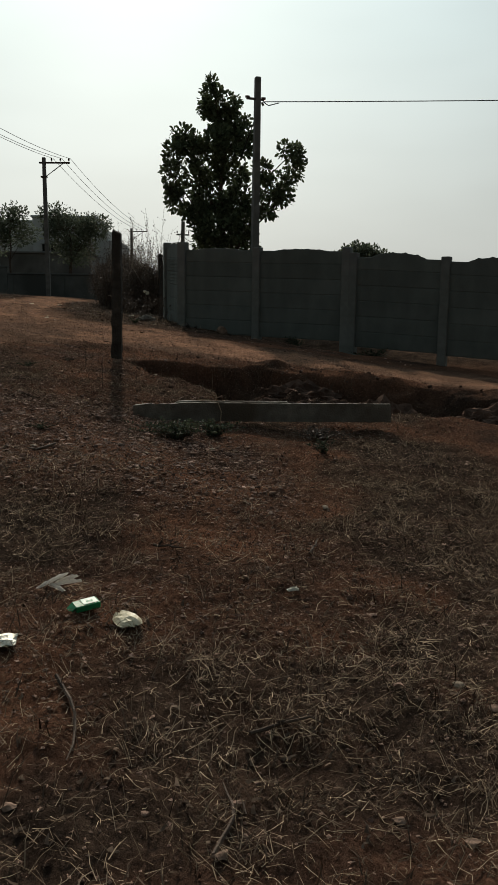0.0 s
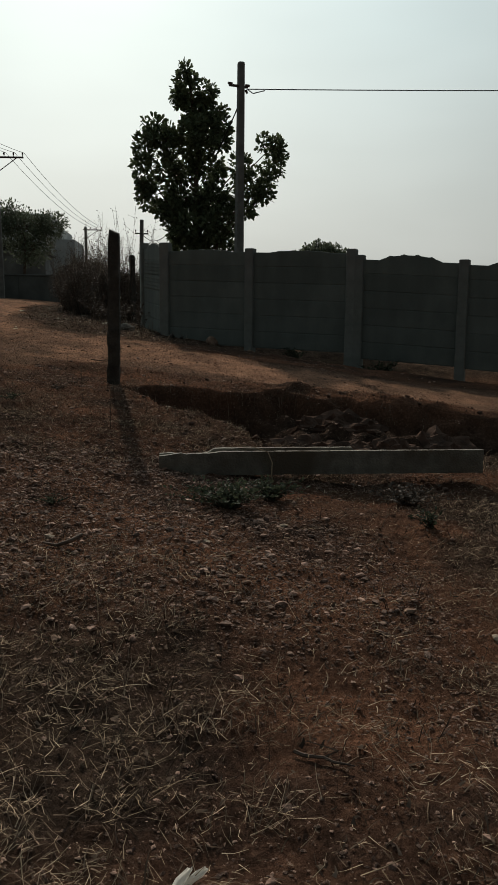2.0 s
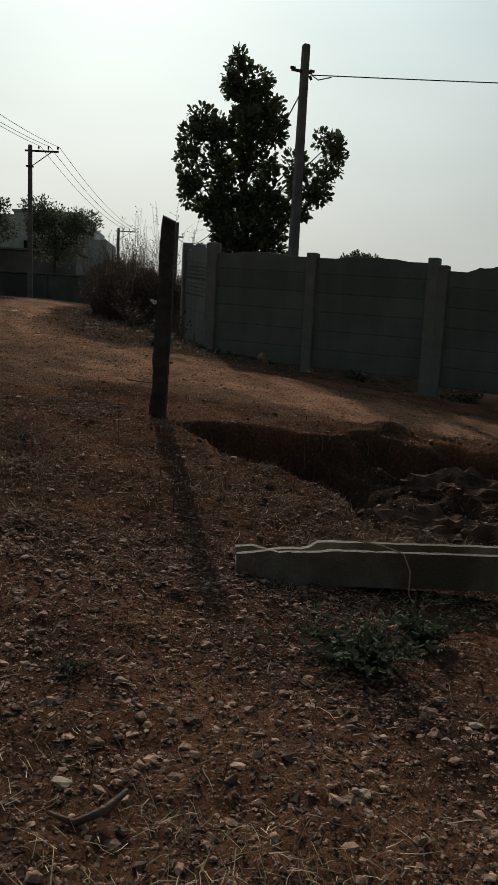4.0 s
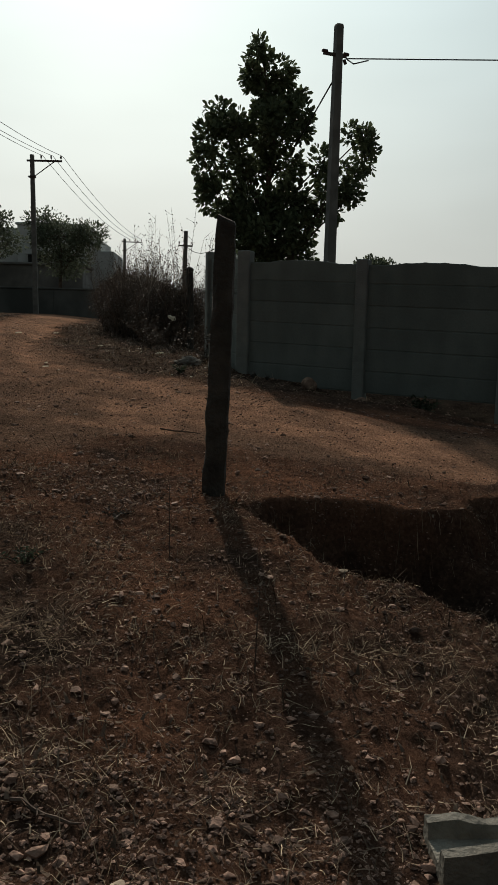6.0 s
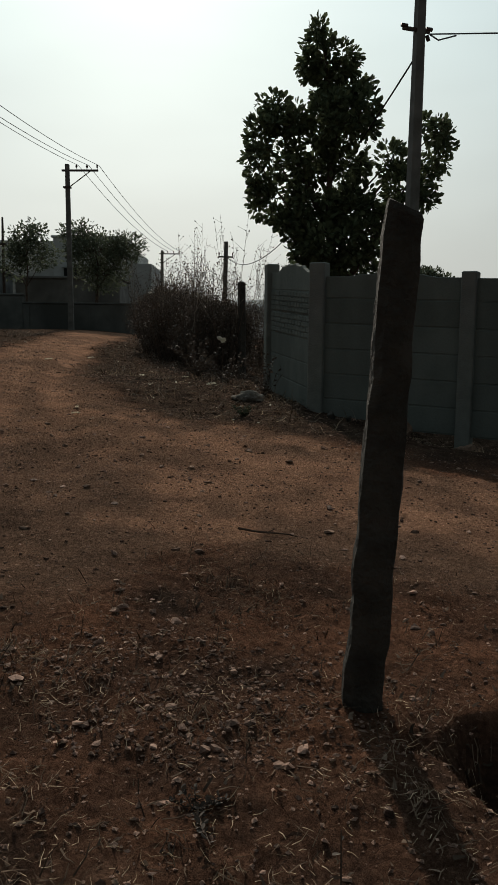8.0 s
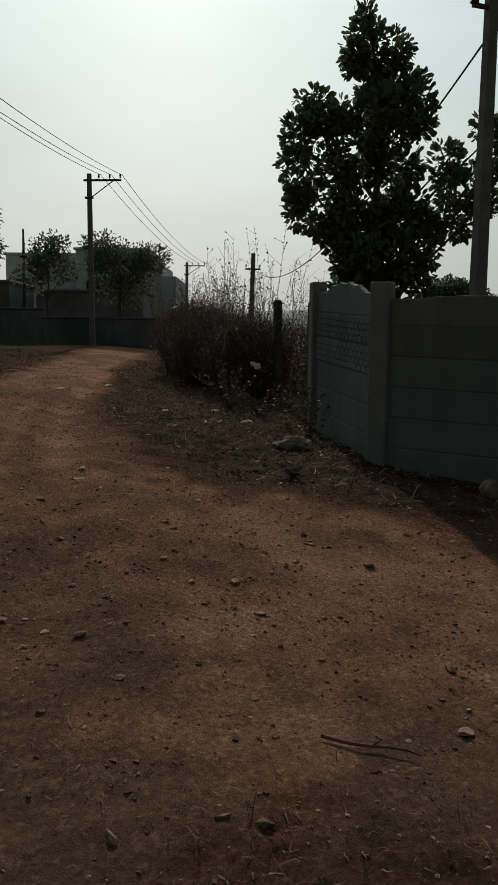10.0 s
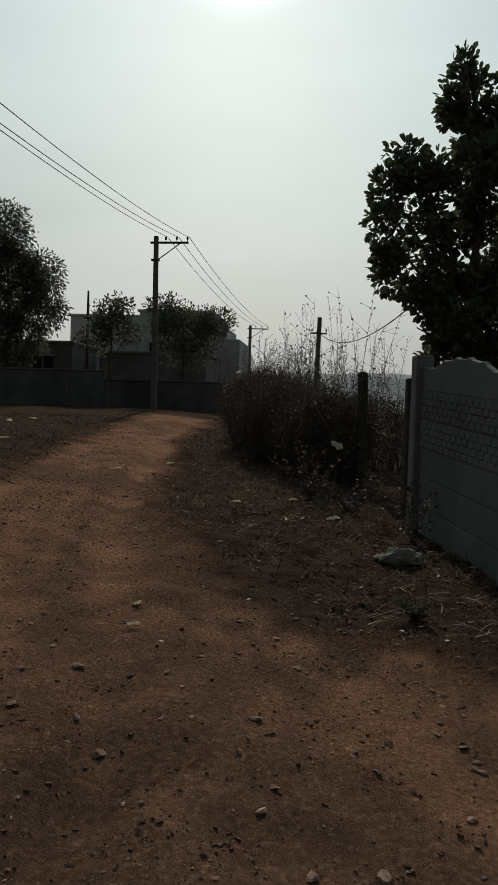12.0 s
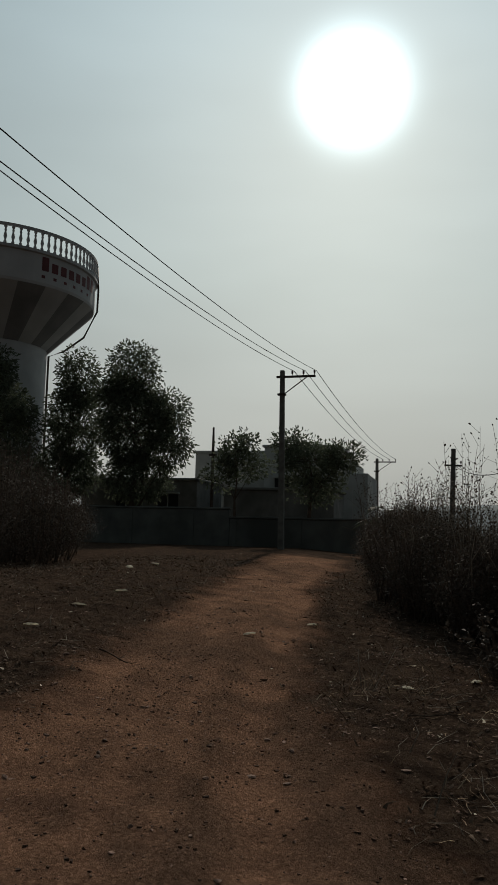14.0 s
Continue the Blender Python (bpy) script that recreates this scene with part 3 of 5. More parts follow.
def tree(name, base, lobes, clumps, leaves, size, clump_r, mat, label, seed, trunk_r=0.14, wide=0.45, droop=0.0):
    """A tapered trunk, a limb to each lobe with twigs, and a crown of leaf clumps. lobes: (dx, dy, z, rx, ry, rz) from the base."""
    r = random.Random(seed)
    b = Vector((base[0], base[1], gz(base[0], base[1]) - 0.1))
    ob = empty(name, Matrix.Translation(b))
    tagged(ob, label, "tree")
    wood, crown = Mesh(), Mesh()
    top = max(z for _, _, z, *_ in lobes)
    spine = [Vector((r.uniform(-0.1, 0.1) * i / 4, r.uniform(-0.1, 0.1) * i / 4, top * 0.85 * i / 6)) for i in range(7)]
    spine = [s + Vector((lobes[0][0], lobes[0][1], 0)) * (s.z / top) for s in spine]
    wood.tube(spine, [trunk_r * (1 - 0.13 * i) for i in range(7)], 8)
    volume = [rx * ry * rz for *_, rx, ry, rz in lobes]
    for (dx, dy, z, rx, ry, rz), vol in zip(lobes, volume):
        c = Vector((dx, dy, z))
        start = min(spine, key=lambda s: abs(s.z - max(0.5, z - 1.4 * math.hypot(dx, dy) - 0.5 * rz)))
        mid = start.lerp(c, 0.5) + Vector((r.uniform(-0.1, 0.1), r.uniform(-0.1, 0.1), 0.1))
        wood.tube([start, mid, c], [trunk_r * 0.3, trunk_r * 0.2, trunk_r * 0.08], 6)
        count = max(6, round(clumps * vol ** 0.85 / sum(v ** 0.85 for v in volume)))
        for _ in range(count):
            q = in_ball(r)
            q = q.normalized() * (q.length ** 0.55)
            k = c + Vector((q.x * rx, q.y * ry, q.z * rz))
            if r.random() < 0.5:
                wood.tube([c.lerp(k, 0.15), c.lerp(k, 0.6) + Vector((0, 0, 0.04)), k], [trunk_r * 0.1, trunk_r * 0.06, 0.006], 4)
            for _ in range(leaves):
                o = in_ball(r) * clump_r
                d = o.normalized() + Vector((r.gauss(0, 0.5), r.gauss(0, 0.5), r.gauss(0, 0.5) - droop)) + q * 0.5
                leaf(crown, k + o, d, size * r.uniform(0.65, 1.2), r, wide)
    part("trunk", wood, "bark", ob, smooth=True)
    part("crown", crown, mat, ob)
    return ob


TREE_X, TREE_Y = 0.2, 25.5
TREE_Z = gz(TREE_X, TREE_Y) - 0.1
CROWN = [(-0.51, 8.02, 0.3, 0.26), (-0.32, 7.59, 0.55, 0.4), (0.01, 7.03, 0.55, 0.42), (-1.41, 6.57, 0.36, 0.34), (-1.57, 6.11, 0.28, 0.34), (-1.09, 6.32, 0.4, 0.38), (-0.08, 6.32, 0.68, 0.5), (0.45, 6.63, 0.2, 0.28),
         (-1.61, 5.44, 0.32, 0.44), (-1.34, 4.86, 0.46, 0.42), (-0.76, 5.59, 0.48, 0.4), (0.04, 5.62, 0.52, 0.36), (-0.47, 4.65, 0.62, 0.42), (0.23, 4.71, 0.52, 0.42), (-0.9, 4.28, 0.42, 0.32), (-0.24, 3.96, 0.78, 0.38),
         (0.51, 4.13, 0.38, 0.32), (-0.4, 3.5, 0.54, 0.26), (0.36, 3.6, 0.49, 0.27), (1.86, 6.22, 0.34, 0.34), (2.03, 5.76, 0.2, 0.3), (1.66, 5.37, 0.27, 0.25), (0.96, 5.62, 0.35, 0.26), (1.26, 5.08, 0.4, 0.3), (1.04, 4.57, 0.38, 0.2), (1.59, 4.85, 0.18, 0.18)]
tree("broadleaf_tree", (TREE_X, TREE_Y), [(x - TREE_X, 0.25 * math.sin(7.0 * i), z - TREE_Z, rx, 0.9 * rx + 0.1, rz) for i, (x, z, rx, rz) in enumerate(CROWN)],
     600, 25, 0.15, 0.14, "leaf_tree", "dark green broadleaf tree with uneven crown behind the wall", 3, 0.13, 0.5)

tree("round_tree", (11.5, 72.0), [(0, 0, 5.6, 1.7, 1.6, 1.0), (-1.3, 0, 5.2, 1.1, 1.1, 0.8), (1.4, 0.2, 5.1, 1.2, 1.1, 0.8), (2.3, 0, 4.6, 0.7, 0.7, 0.6)], 200, 40, 0.26, 0.42, "leaf_gum", "distant rounded green tree beyond the wall", 5, 0.2)

tree("tall_tree", (-19.0, 53.0), [(0, 0, 6.0, 1.7, 1.6, 2.2), (-0.3, 0, 8.8, 1.3, 1.2, 1.5), (1.6, 0.2, 6.6, 1.1, 1.1, 1.1), (2.0, 0, 4.9, 0.9, 1.0, 1.0), (0.2, 0, 3.4, 1.7, 1.5, 1.2), (-1.2, 0.1, 7.2, 1.0, 1.0, 1.4)], 620, 40, 0.22, 0.42, "leaf_gum", "tall slender-leaved green tree before the water tower", 8, 0.2, 0.3, 0.5)
tree("tall_tree", (-23.3, 54.0), [(0.3, 0, 6.2, 1.4, 1.4, 2.2), (0.5, 0, 8.8, 1.0, 1.0, 1.5), (0, 0, 3.8, 1.7, 1.5, 1.3)], 400, 40, 0.22, 0.42, "leaf_gum", "tall narrow green tree beside the water tower", 9, 0.2, 0.3, 0.5)
tree("tall_tree", (-24.9, 49.6), [(0, 0, 5.5, 1.9, 1.6, 2.3), (-1.0, 0, 8.2, 1.6, 1.4, 1.6), (0.5, 0, 3.0, 1.8, 1.5, 1.4)], 380, 44, 0.24, 0.45, "leaf_gum", "dark dense tree in front of the tower shaft", 10, 0.22, 0.3, 0.5)
tree("yard_tree", (-9.75, 52.5), [(0, 0, 4.2, 1.6, 1.4, 0.9), (-0.9, 0, 5.0, 0.9, 0.9, 0.6), (1.5, 0, 4.3, 0.9, 0.9, 0.7), (0.2, 0, 2.9, 1.3, 1.0, 0.7)], 260, 30, 0.17, 0.36, "leaf_gum", "spreading yard tree before the pale house", 12, 0.14, 0.4)
tree("thin_tree", (-13.7, 53.5), [(0, 0, 4.6, 1.0, 0.9, 0.9), (0.9, 0, 4.0, 0.8, 0.7, 0.6), (-0.8, 0, 3.6, 0.8, 0.7, 0.8), (0.4, 0, 5.4, 0.5, 0.5, 0.5)], 150, 20, 0.17, 0.34, "leaf_gum", "sparse young tree in the far yard", 13, 0.09, 0.5)


# ---- poles and wires ----
def sag(a, b, drop, n=16):
    a, b = Vector(a), Vector(b)
    return [a.lerp(b, i / n) - Vector((0, 0, drop * 4 * (i / n) * (1 - i / n))) for i in range(n + 1)]


def pole_shaft(h, w0, w1, d0, d1):
    me = Mesh()
    s = lambda w, d, z: [(-w, -d, z), (w, -d, z), (w, d, z), (-w, d, z)]
    me.add(s(w0, d0, -0.3) + s(w1, d1, h - 0.03) + s(w1 * 0.8, d1 * 0.8, h), [(0, 1, 5, 4), (1, 2, 6, 5), (2, 3, 7, 6), (3, 0, 4, 7), (4, 5, 9, 8), (5, 6, 10, 9), (6, 7, 11, 10), (7, 4, 8, 11), (8, 9, 10, 11)])
    return me


def insulator(parent, x, y, z):
    m = Mesh().lathe([(0.0, 0.0), (0.012, 0), (0.012, 0.06), (0.045, 0.07), (0.03, 0.11), (0.05, 0.125), (0.035, 0.17), (0.045, 0.18), (0.02, 0.22), (0, 0.22)], (x, y, z), 10)
    part("insulator", m, "insulator", parent, smooth=True)


def line_pole(name, x, y, top, arm, w, label, lean=0.0, turn=0.0):
    """A concrete line pole with a side arm, its brace and three insulators."""
    z = gz(x, y)
    ob = empty(name, pose(x, y, z, 0, lean, turn))
    tagged(ob, label, "utility pole", group="line poles")
    h = top - z
    part("shaft", pole_shaft(h, w, w * 0.72, w * 0.8, w * 0.6), "pole", ob)
    part("cross_arm", Mesh().box(-0.25, arm, -0.05, 0.05, h - 0.32, h - 0.24), "iron", ob, "steel channel arm")
    part("brace", Mesh().tube([(arm * 0.75, 0, h - 0.3), (w * 0.7, 0, h - 1.0)], 0.025, 5), "iron", ob)
    part("collar", Mesh().box(-w * 1.5, w * 1.2, -w, w, h - 1.06, h - 0.99), "iron", ob)
    for k in (0.3, 0.64, 0.97):
        insulator(ob, arm * k, 0, h - 0.24)
    return ob


P2, P3, P0 = (-10.0, 47.0, 9.72), (-9.1, 80.0, 9.2), (-9.6, 6.0, 8.9)
line_pole("utility_pole", P2[0], P2[1], P2[2], 1.4, 0.125, "grey concrete power pole with side arm at the track's crest", -0.6)
line_pole("utility_pole", P3[0], P3[1], P3[2], 1.5, 0.15, "distant grey concrete power pole with side arm")
line_pole("utility_pole", -9.0, -8.0, 7.45, 1.4, 0.15, "grey concrete power pole with side arm in the field")
for k in (0.3, 0.64, 0.97):
    a, b = (P2[0] + 1.4 * k, P2[1], P2[2] - 0.04), (P3[0] + 1.5 * k, P3[1], P3[2] - 0.04)
    c = (-9.0 + 1.4 * k, -8.0, {0.3: 7.8, 0.64: 7.25, 0.97: 7.3}[k])
    tagged(part("power_line", Mesh().tube(sag(a, b, 0.5), 0.016, 4), "wire"), "thin bare overhead power wire", "wire", group="power wires")
    tagged(part("power_line", Mesh().tube(sag(c, a, 1.2, 36), 0.011, 4), "wire"), "thin bare overhead power wire", "wire", group="power wires")


def build_service_pole():
    x, y = 0.68, 21.6
    z = gz(x, y)
    ob = empty("service_pole", pose(x, y, z, 0, 0.3, 20))
    tagged(ob, "square tapered concrete service pole behind the wall", "utility pole")
    h = 7.3 - z
    part("shaft", pole_shaft(h, 0.098, 0.066, 0.09, 0.06), "pole", ob)
    part("cross_arm", Mesh().box(-0.3, 0.16, -0.045, 0.0, h - 0.56, h - 0.51), "iron", ob)
    for px in (-0.28, 0.15):
        part("insulator", Mesh().tube([(px - 0.05, -0.03, h - 0.5), (px + 0.05, -0.03, h - 0.5)], 0.032, 8), "insulator", ob, smooth=True)
    part("insulator", Mesh().tube([(0.1, -0.05, h - 0.6), (0.14, -0.05, h - 0.68)], 0.03, 8), "insulator", ob, smooth=True)
    tagged(part("service_cable", Mesh().tube(sag((0.85, 21.55, 6.7), (32.0, 19.0, 7.5), 0.2, 24), 0.012, 5), "wire"), "black service cable slung from the pole", "cable")
    tagged(part("service_cable", Mesh().tube([(0.85, 21.55, 6.7), (0.98, 21.5, 6.6), (1.25, 21.5, 6.67)], 0.012, 4), "wire"), "short looped jumper cable", "cable")
    tagged(part("service_cable", Mesh().tube(sag((0.7, 21.7, 6.45), (-3.2, 59.0, 6.9), 1.6, 30), 0.015, 5), "wire"), "sagging black service cable to the next pole", "cable")


build_service_pole()


def build_small_poles():
    ob = empty("service_pole", pose(-3.25, 59.0, gz(-3.25, 59.0), 0, 1.2, 0))
    tagged(ob, "far concrete service pole with short cross arm", "utility pole")
    h = 7.7 - gz(-3.25, 59)
    part("shaft", pole_shaft(h, 0.16, 0.12, 0.14, 0.1), "pole", ob)
    part("cross_arm", Mesh().box(-0.45, 0.45, -0.04, 0.04, h - 0.95, h - 0.86), "iron", ob)
    for px in (-0.4, 0.4):
        insulator(ob, px, 0, h - 0.86)
    ob = empty("thin_pole", pose(-15.25, 54.5, gz(-15.25, 54.5)))
    tagged(ob, "thin dark metal pole standing in the far yard", "pole")
    part("shaft", Mesh().tube([(0, 0, -0.3), (0, 0, 4.6), (0, 0, 6.0)], [0.09, 0.08, 0.05], 8), "iron", ob)
    part("collar", Mesh().box(-0.2, 0.2, -0.05, 0.05, 4.5, 4.6), "iron", ob)


build_small_poles()


# ---- far yard wall, houses, tower, hills ----
def build_far_wall():
    w = empty("wall_far", pose(0, 50, 0))
    tagged(w, "old grey plastered compound wall across the track's end", "wall", kind="structure")
    for x0, x1, z in ((-42.0, -13.0, 3.95), (-12.98, -6.4, 3.55)):
        part("wall_run", Mesh().box(x0, x1, -0.12, 0.12, 1.2, z, bevel=0.02), "far_wall", w)
        part("coping", Mesh().box(x0 - 0.03, x1 + 0.03, -0.17, 0.17, z + 0.003, z + 0.09, bevel=0.02), "far_wall", w)
        for i in range(int((x1 - x0) / 3) + 1):
            part("pier", Mesh().box(x0 + i * 3, x0 + i * 3 + 0.3, -0.16, -0.123, 1.2, z - 0.02), "far_wall", w)


build_far_wall()


def window(parent, x, z, w, h, y):
    ob = part("window", Mesh().box(x, x + w, y - 0.02, y + 0.06, z, z + h), "opening", parent, "dark glazed window")
    for nm, box in (("sill", (x - 0.08, x + w + 0.08, y - 0.14, y - 0.022, z - 0.08, z)), ("frame", (x + w / 2 - 0.03, x + w / 2 + 0.03, y - 0.04, y - 0.022, z, z + h)), ("lintel", (x - 0.1, x + w + 0.1, y - 0.3, y - 0.022, z + h + 0.03, z + h + 0.1))):
        part(nm, Mesh().box(*box), "plaster", ob)


def house(name, x0, x1, y, depth, base, roof, mat, wins, label, extra=()):
    ob = empty(name, pose(0, y, 0))
    tagged(ob, label, "house")
    part("wall", Mesh().box(x0, x1, 0, depth, base, roof, bevel=0.03), mat, ob)
    part("parapet", Mesh().box(x0 - 0.12, x1 + 0.12, -0.12, depth + 0.12, roof + 0.003, roof + 0.16, bevel=0.03), mat, ob)
    for bx in extra:
        part("upper_block", Mesh().box(*bx, bevel=0.03), mat, ob)
    for wx, wz, ww, wh in wins:
        window(ob, wx, wz, ww, wh, 0)
    return ob


house("house", -14.7, -10.0, 64.0, 7.0, 1.5, 8.35, "plaster", [(-14.0, 5.2, 1.2, 1.2), (-12.0, 5.2, 1.2, 1.2)], "pale plastered two-storey house with flat roof", [(-10.05, -9.1, 0.02, 6.0, 1.5, 7.55), (-9.12, -8.2, 0.04, 6.0, 1.5, 6.75)])
house("house", -20.2, -15.1, 67.0, 7.0, 1.5, 8.3, "plaster", [(-19.5, 5.6, 1.0, 1.1)], "grey flat-roofed two-storey house behind trees", [(-17.0, -14.9, -2.0, -0.02, 1.5, 7.3)])
house("shed", -24.0, -17.0, 57.5, 5.0, 1.2, 5.75, "plaster_dark", [(-19.3, 3.9, 1.2, 1.1), (-21.8, 3.9, 1.2, 1.1)], "low dark flat-roofed house behind the wall")
house("shed", -15.6, -9.4, 58.0, 4.0, 1.2, 5.3, "plaster_dark", [], "low grey annex before the pale house")


def build_tower():
    cx, cy = -29.1, 55.0
    ob = empty("water_tower", pose(cx, cy, 0.5))
    tagged(ob, "concrete water tower with striped funnel, drum and railing", "water tower")
    n, R, S = 48, 5.9, 3.35
    part("shaft", Mesh().lathe([(S, 0.8), (S, 12.7)], sides=n), "tank", ob, smooth=True)
    for i in range(24):
        a0, a1 = 2 * math.pi * i / 24, 2 * math.pi * (i + 1) / 24
        verts = []
        for r, z in ((S + 0.02, 12.55), (R, 15.1)):
            verts += [(r * math.cos(a0 + (a1 - a0) * k / 3), r * math.sin(a0 + (a1 - a0) * k / 3), z) for k in range(4)]
        part("funnel_panel", Mesh().add(verts, [(k, k + 1, k + 5, k + 4) for k in range(3)]), "tank_dark" if i % 2 else "tank", ob)
    part("drum", Mesh().lathe([(R - 0.3, 15.08), (R, 15.1), (R + 0.04, 15.25), (R + 0.04, 16.75), (R + 0.16, 16.8), (R + 0.16, 16.95), (R - 0.4, 16.97), (0, 17.6)], sides=n * 2), "tank", ob, smooth=False)
    part("rail", Mesh().lathe([(R + 0.02, 17.9), (R + 0.14, 17.9), (R + 0.14, 18.05), (R + 0.02, 18.05), (R + 0.02, 17.9)], sides=n * 2), "tank", ob)
    bal = Mesh().lathe([(0.09, 0), (0.09, 0.08), (0.045, 0.14), (0.1, 0.36), (0.045, 0.6), (0.07, 0.7), (0.045, 0.78), (0.09, 0.86), (0.09, 0.95)], sides=8).data("baluster", True)
    bal.materials.append(M["tank"])
    for i in range(96):
        a = 2 * math.pi * i / 96
        part("baluster", bal, None, ob, at=pose((R + 0.08) * math.cos(a), (R + 0.08) * math.sin(a), 16.96))
    # painted name, as plain bars bent round the drum
    a0 = math.radians(-33)
    for i in range(8):
        h = 0.75 if i in (0, 6, 7) else 0.52
        verts = []
        for k in range(3):
            a = a0 + math.radians(5.8 * i + 4.0 * k / 2)
            for z in (15.9, 15.9 + h):
                verts.append(((R + 0.05) * math.cos(a), (R + 0.05) * math.sin(a), z))
        part("name_bar", Mesh().add(verts, [(0, 2, 3, 1), (2, 4, 5, 3)]), "sign_red", ob, "maroon painted bar")
    for i in range(6):
        verts = []
        for k in range(2):
            a = a0 + math.radians(7.0 * i + 2.0 * k)
            for z in (15.5, 15.66):
                verts.append(((R + 0.05) * math.cos(a), (R + 0.05) * math.sin(a), z))
        part("name_bar", Mesh().add(verts, [(0, 2, 3, 1)]), "sign_red", ob, "small maroon painted bar")
    a = math.radians(24)
    u = Vector((math.cos(a), math.sin(a), 0))
    part("pipe", Mesh().tube([u * (R + 0.1) + Vector((0, 0, 18)), u * (R + 0.22) + Vector((0, 0, 16.5)), u * (R + 0.2) + Vector((0, 0, 15.2)), u * (R - 0.5) + Vector((0, 0, 13.6)), u * (R - 1.6) + Vector((0, 0, 12.7)), u * (S + 0.1) + Vector((0, 0, 12.35)), u * (S + 0.1) + Vector((0, 0, 2))], 0.06, 6), "iron", ob, "dark pipe curving in under the tank", smooth=True)


build_tower()


def build_hills():
    me, n = Mesh(), 60
    verts = []
    for i in range(n + 1):
        x = -350 + 700 * i / n
        h = 13 + 7 * float(value_noise(x * 0.012, 2.0, 51)) + 2.5 * float(value_noise(x * 0.06, 5.0, 52))
        verts += [(x, 420 - 40 * 1, -3), (x, 430, h * 0.8), (x, 450, h), (x, 520, -3)]
    faces = [(i * 4 + k, i * 4 + 4 + k, i * 4 + 5 + k, i * 4 + 1 + k) for i in range(n) for k in range(3)]
    tagged(part("hill_ridge", me.add(verts, faces), "hill", smooth=True), "low ridge on the horizon with blue-grey haze in its colour", "hill", kind="structure")


build_hills()


# ---- thickets ----
def bush(name, x, y, rx, ry, h, seed, label, twigs=26, leaves=2600, tall=0.9, mat="leaf_dry"):
    r = random.Random(seed)
    z0 = gz(x, y) - 0.05
    ob = empty(name, pose(x, y, z0))
    tagged(ob, label, "bush")
    wood, crown, wisp = Mesh(), Mesh(), Mesh()
    for _ in range(twigs * 3):
        a, k = r.uniform(0, 6.28), math.sqrt(r.random())
        p = Vector((rx * k * math.cos(a) * 0.8, ry * k * math.sin(a) * 0.8, 0))
        tip = Vector((p.x * 1.25 + r.gauss(0, 0.2), p.y * 1.25 + r.gauss(0, 0.2), h * r.uniform(0.6, 1.02)))
        wood.tube([p, p.lerp(tip, 0.5) + Vector((r.gauss(0, 0.08), r.gauss(0, 0.08), 0)), tip], [0.014, 0.009, 0.004], 4)
    for _ in range(leaves):
        q = in_ball(r)
        q = q.normalized() * (q.length ** 0.6 * (1 + 0.3 * r.random() ** 3))
        p = Vector((q.x * rx, q.y * ry, h * 0.5 + q.z * h * 0.5 * (1 - 0.15 * r.random())))
        leaf(crown, p, Vector((r.gauss(0, 1), r.gauss(0, 1), r.gauss(0, 0.7))), r.uniform(0.02, 0.055), r, 0.5)
    for _ in range(twigs):
        a, k = r.uniform(0, 6.28), math.sqrt(r.random())
        p = Vector((rx * k * math.cos(a), ry * k * math.sin(a), h * 0.55))
        tip = p + Vector((r.gauss(0, 0.28), r.gauss(0, 0.28), h * 0.4 + tall * r.uniform(0.1, 1.0) ** 1.3))
        wisp.tube([p, p.lerp(tip, 0.5) + Vector((r.gauss(0, 0.05), r.gauss(0, 0.05), 0)), tip], [0.006, 0.004, 0.0018], 4)
        for i in range(16):
            u = 0.35 + 0.65 * i / 16
            s = p.lerp(tip, u)
            if r.random() < 0.45:
                e = s + Vector((r.gauss(0, 0.12), r.gauss(0, 0.12), r.uniform(0.05, 0.2)))
                wisp.tube([s, e], [0.0035, 0.002], 3)
                leaf(crown, e, e - s, r.uniform(0.025, 0.05), r, 0.6)
            leaf(crown, s, Vector((r.gauss(0, 1), r.gauss(0, 1), 0.6)), r.uniform(0.02, 0.045), r, 0.6)
    tagged(part("stem_mass", wood, "twig", ob), kind="stuff")
    tagged(part("foliage", crown, mat, ob), kind="stuff")
    tagged(part("wisp", wisp, "stalk", ob, "pale wispy upright twigs"), kind="stuff")
    return ob


for i, (x, y, rx, ry, h, tall) in enumerate([(-2.5, 25.4, 0.8, 0.9, 1.45, 1.8), (-3.2, 27.5, 0.95, 1.2, 1.6, 1.0), (-3.8, 30.0, 1.0, 1.5, 1.75, 0.9), (-4.15, 33.5, 1.1, 1.8, 1.9, 0.8), (-4.6, 38.0, 1.1, 2.2, 2.0, 0.6), (-1.9, 29.0, 1.2, 1.6, 1.6, 1.5)]):
    bush("thicket", x, y, rx, ry, h, 60 + i, "dry brown thicket with wispy upright twigs beside the track", 44 if i < 3 else 30, 20000, tall)
for i, (x, y, rx, ry, h) in enumerate([(-12.3, 30.5, 1.1, 1.6, 1.9), (-12.6, 27.6, 1.4, 1.6, 2.5), (-14.2, 31.5, 1.8, 1.8, 2.8), (-14.4, 34.5, 1.6, 1.6, 1.8)]):
    bush("thicket", x, y, rx, ry, h, 80 + i, "dark dense thicket at the field's edge", 26, 20000, 0.5, "leaf_dry")


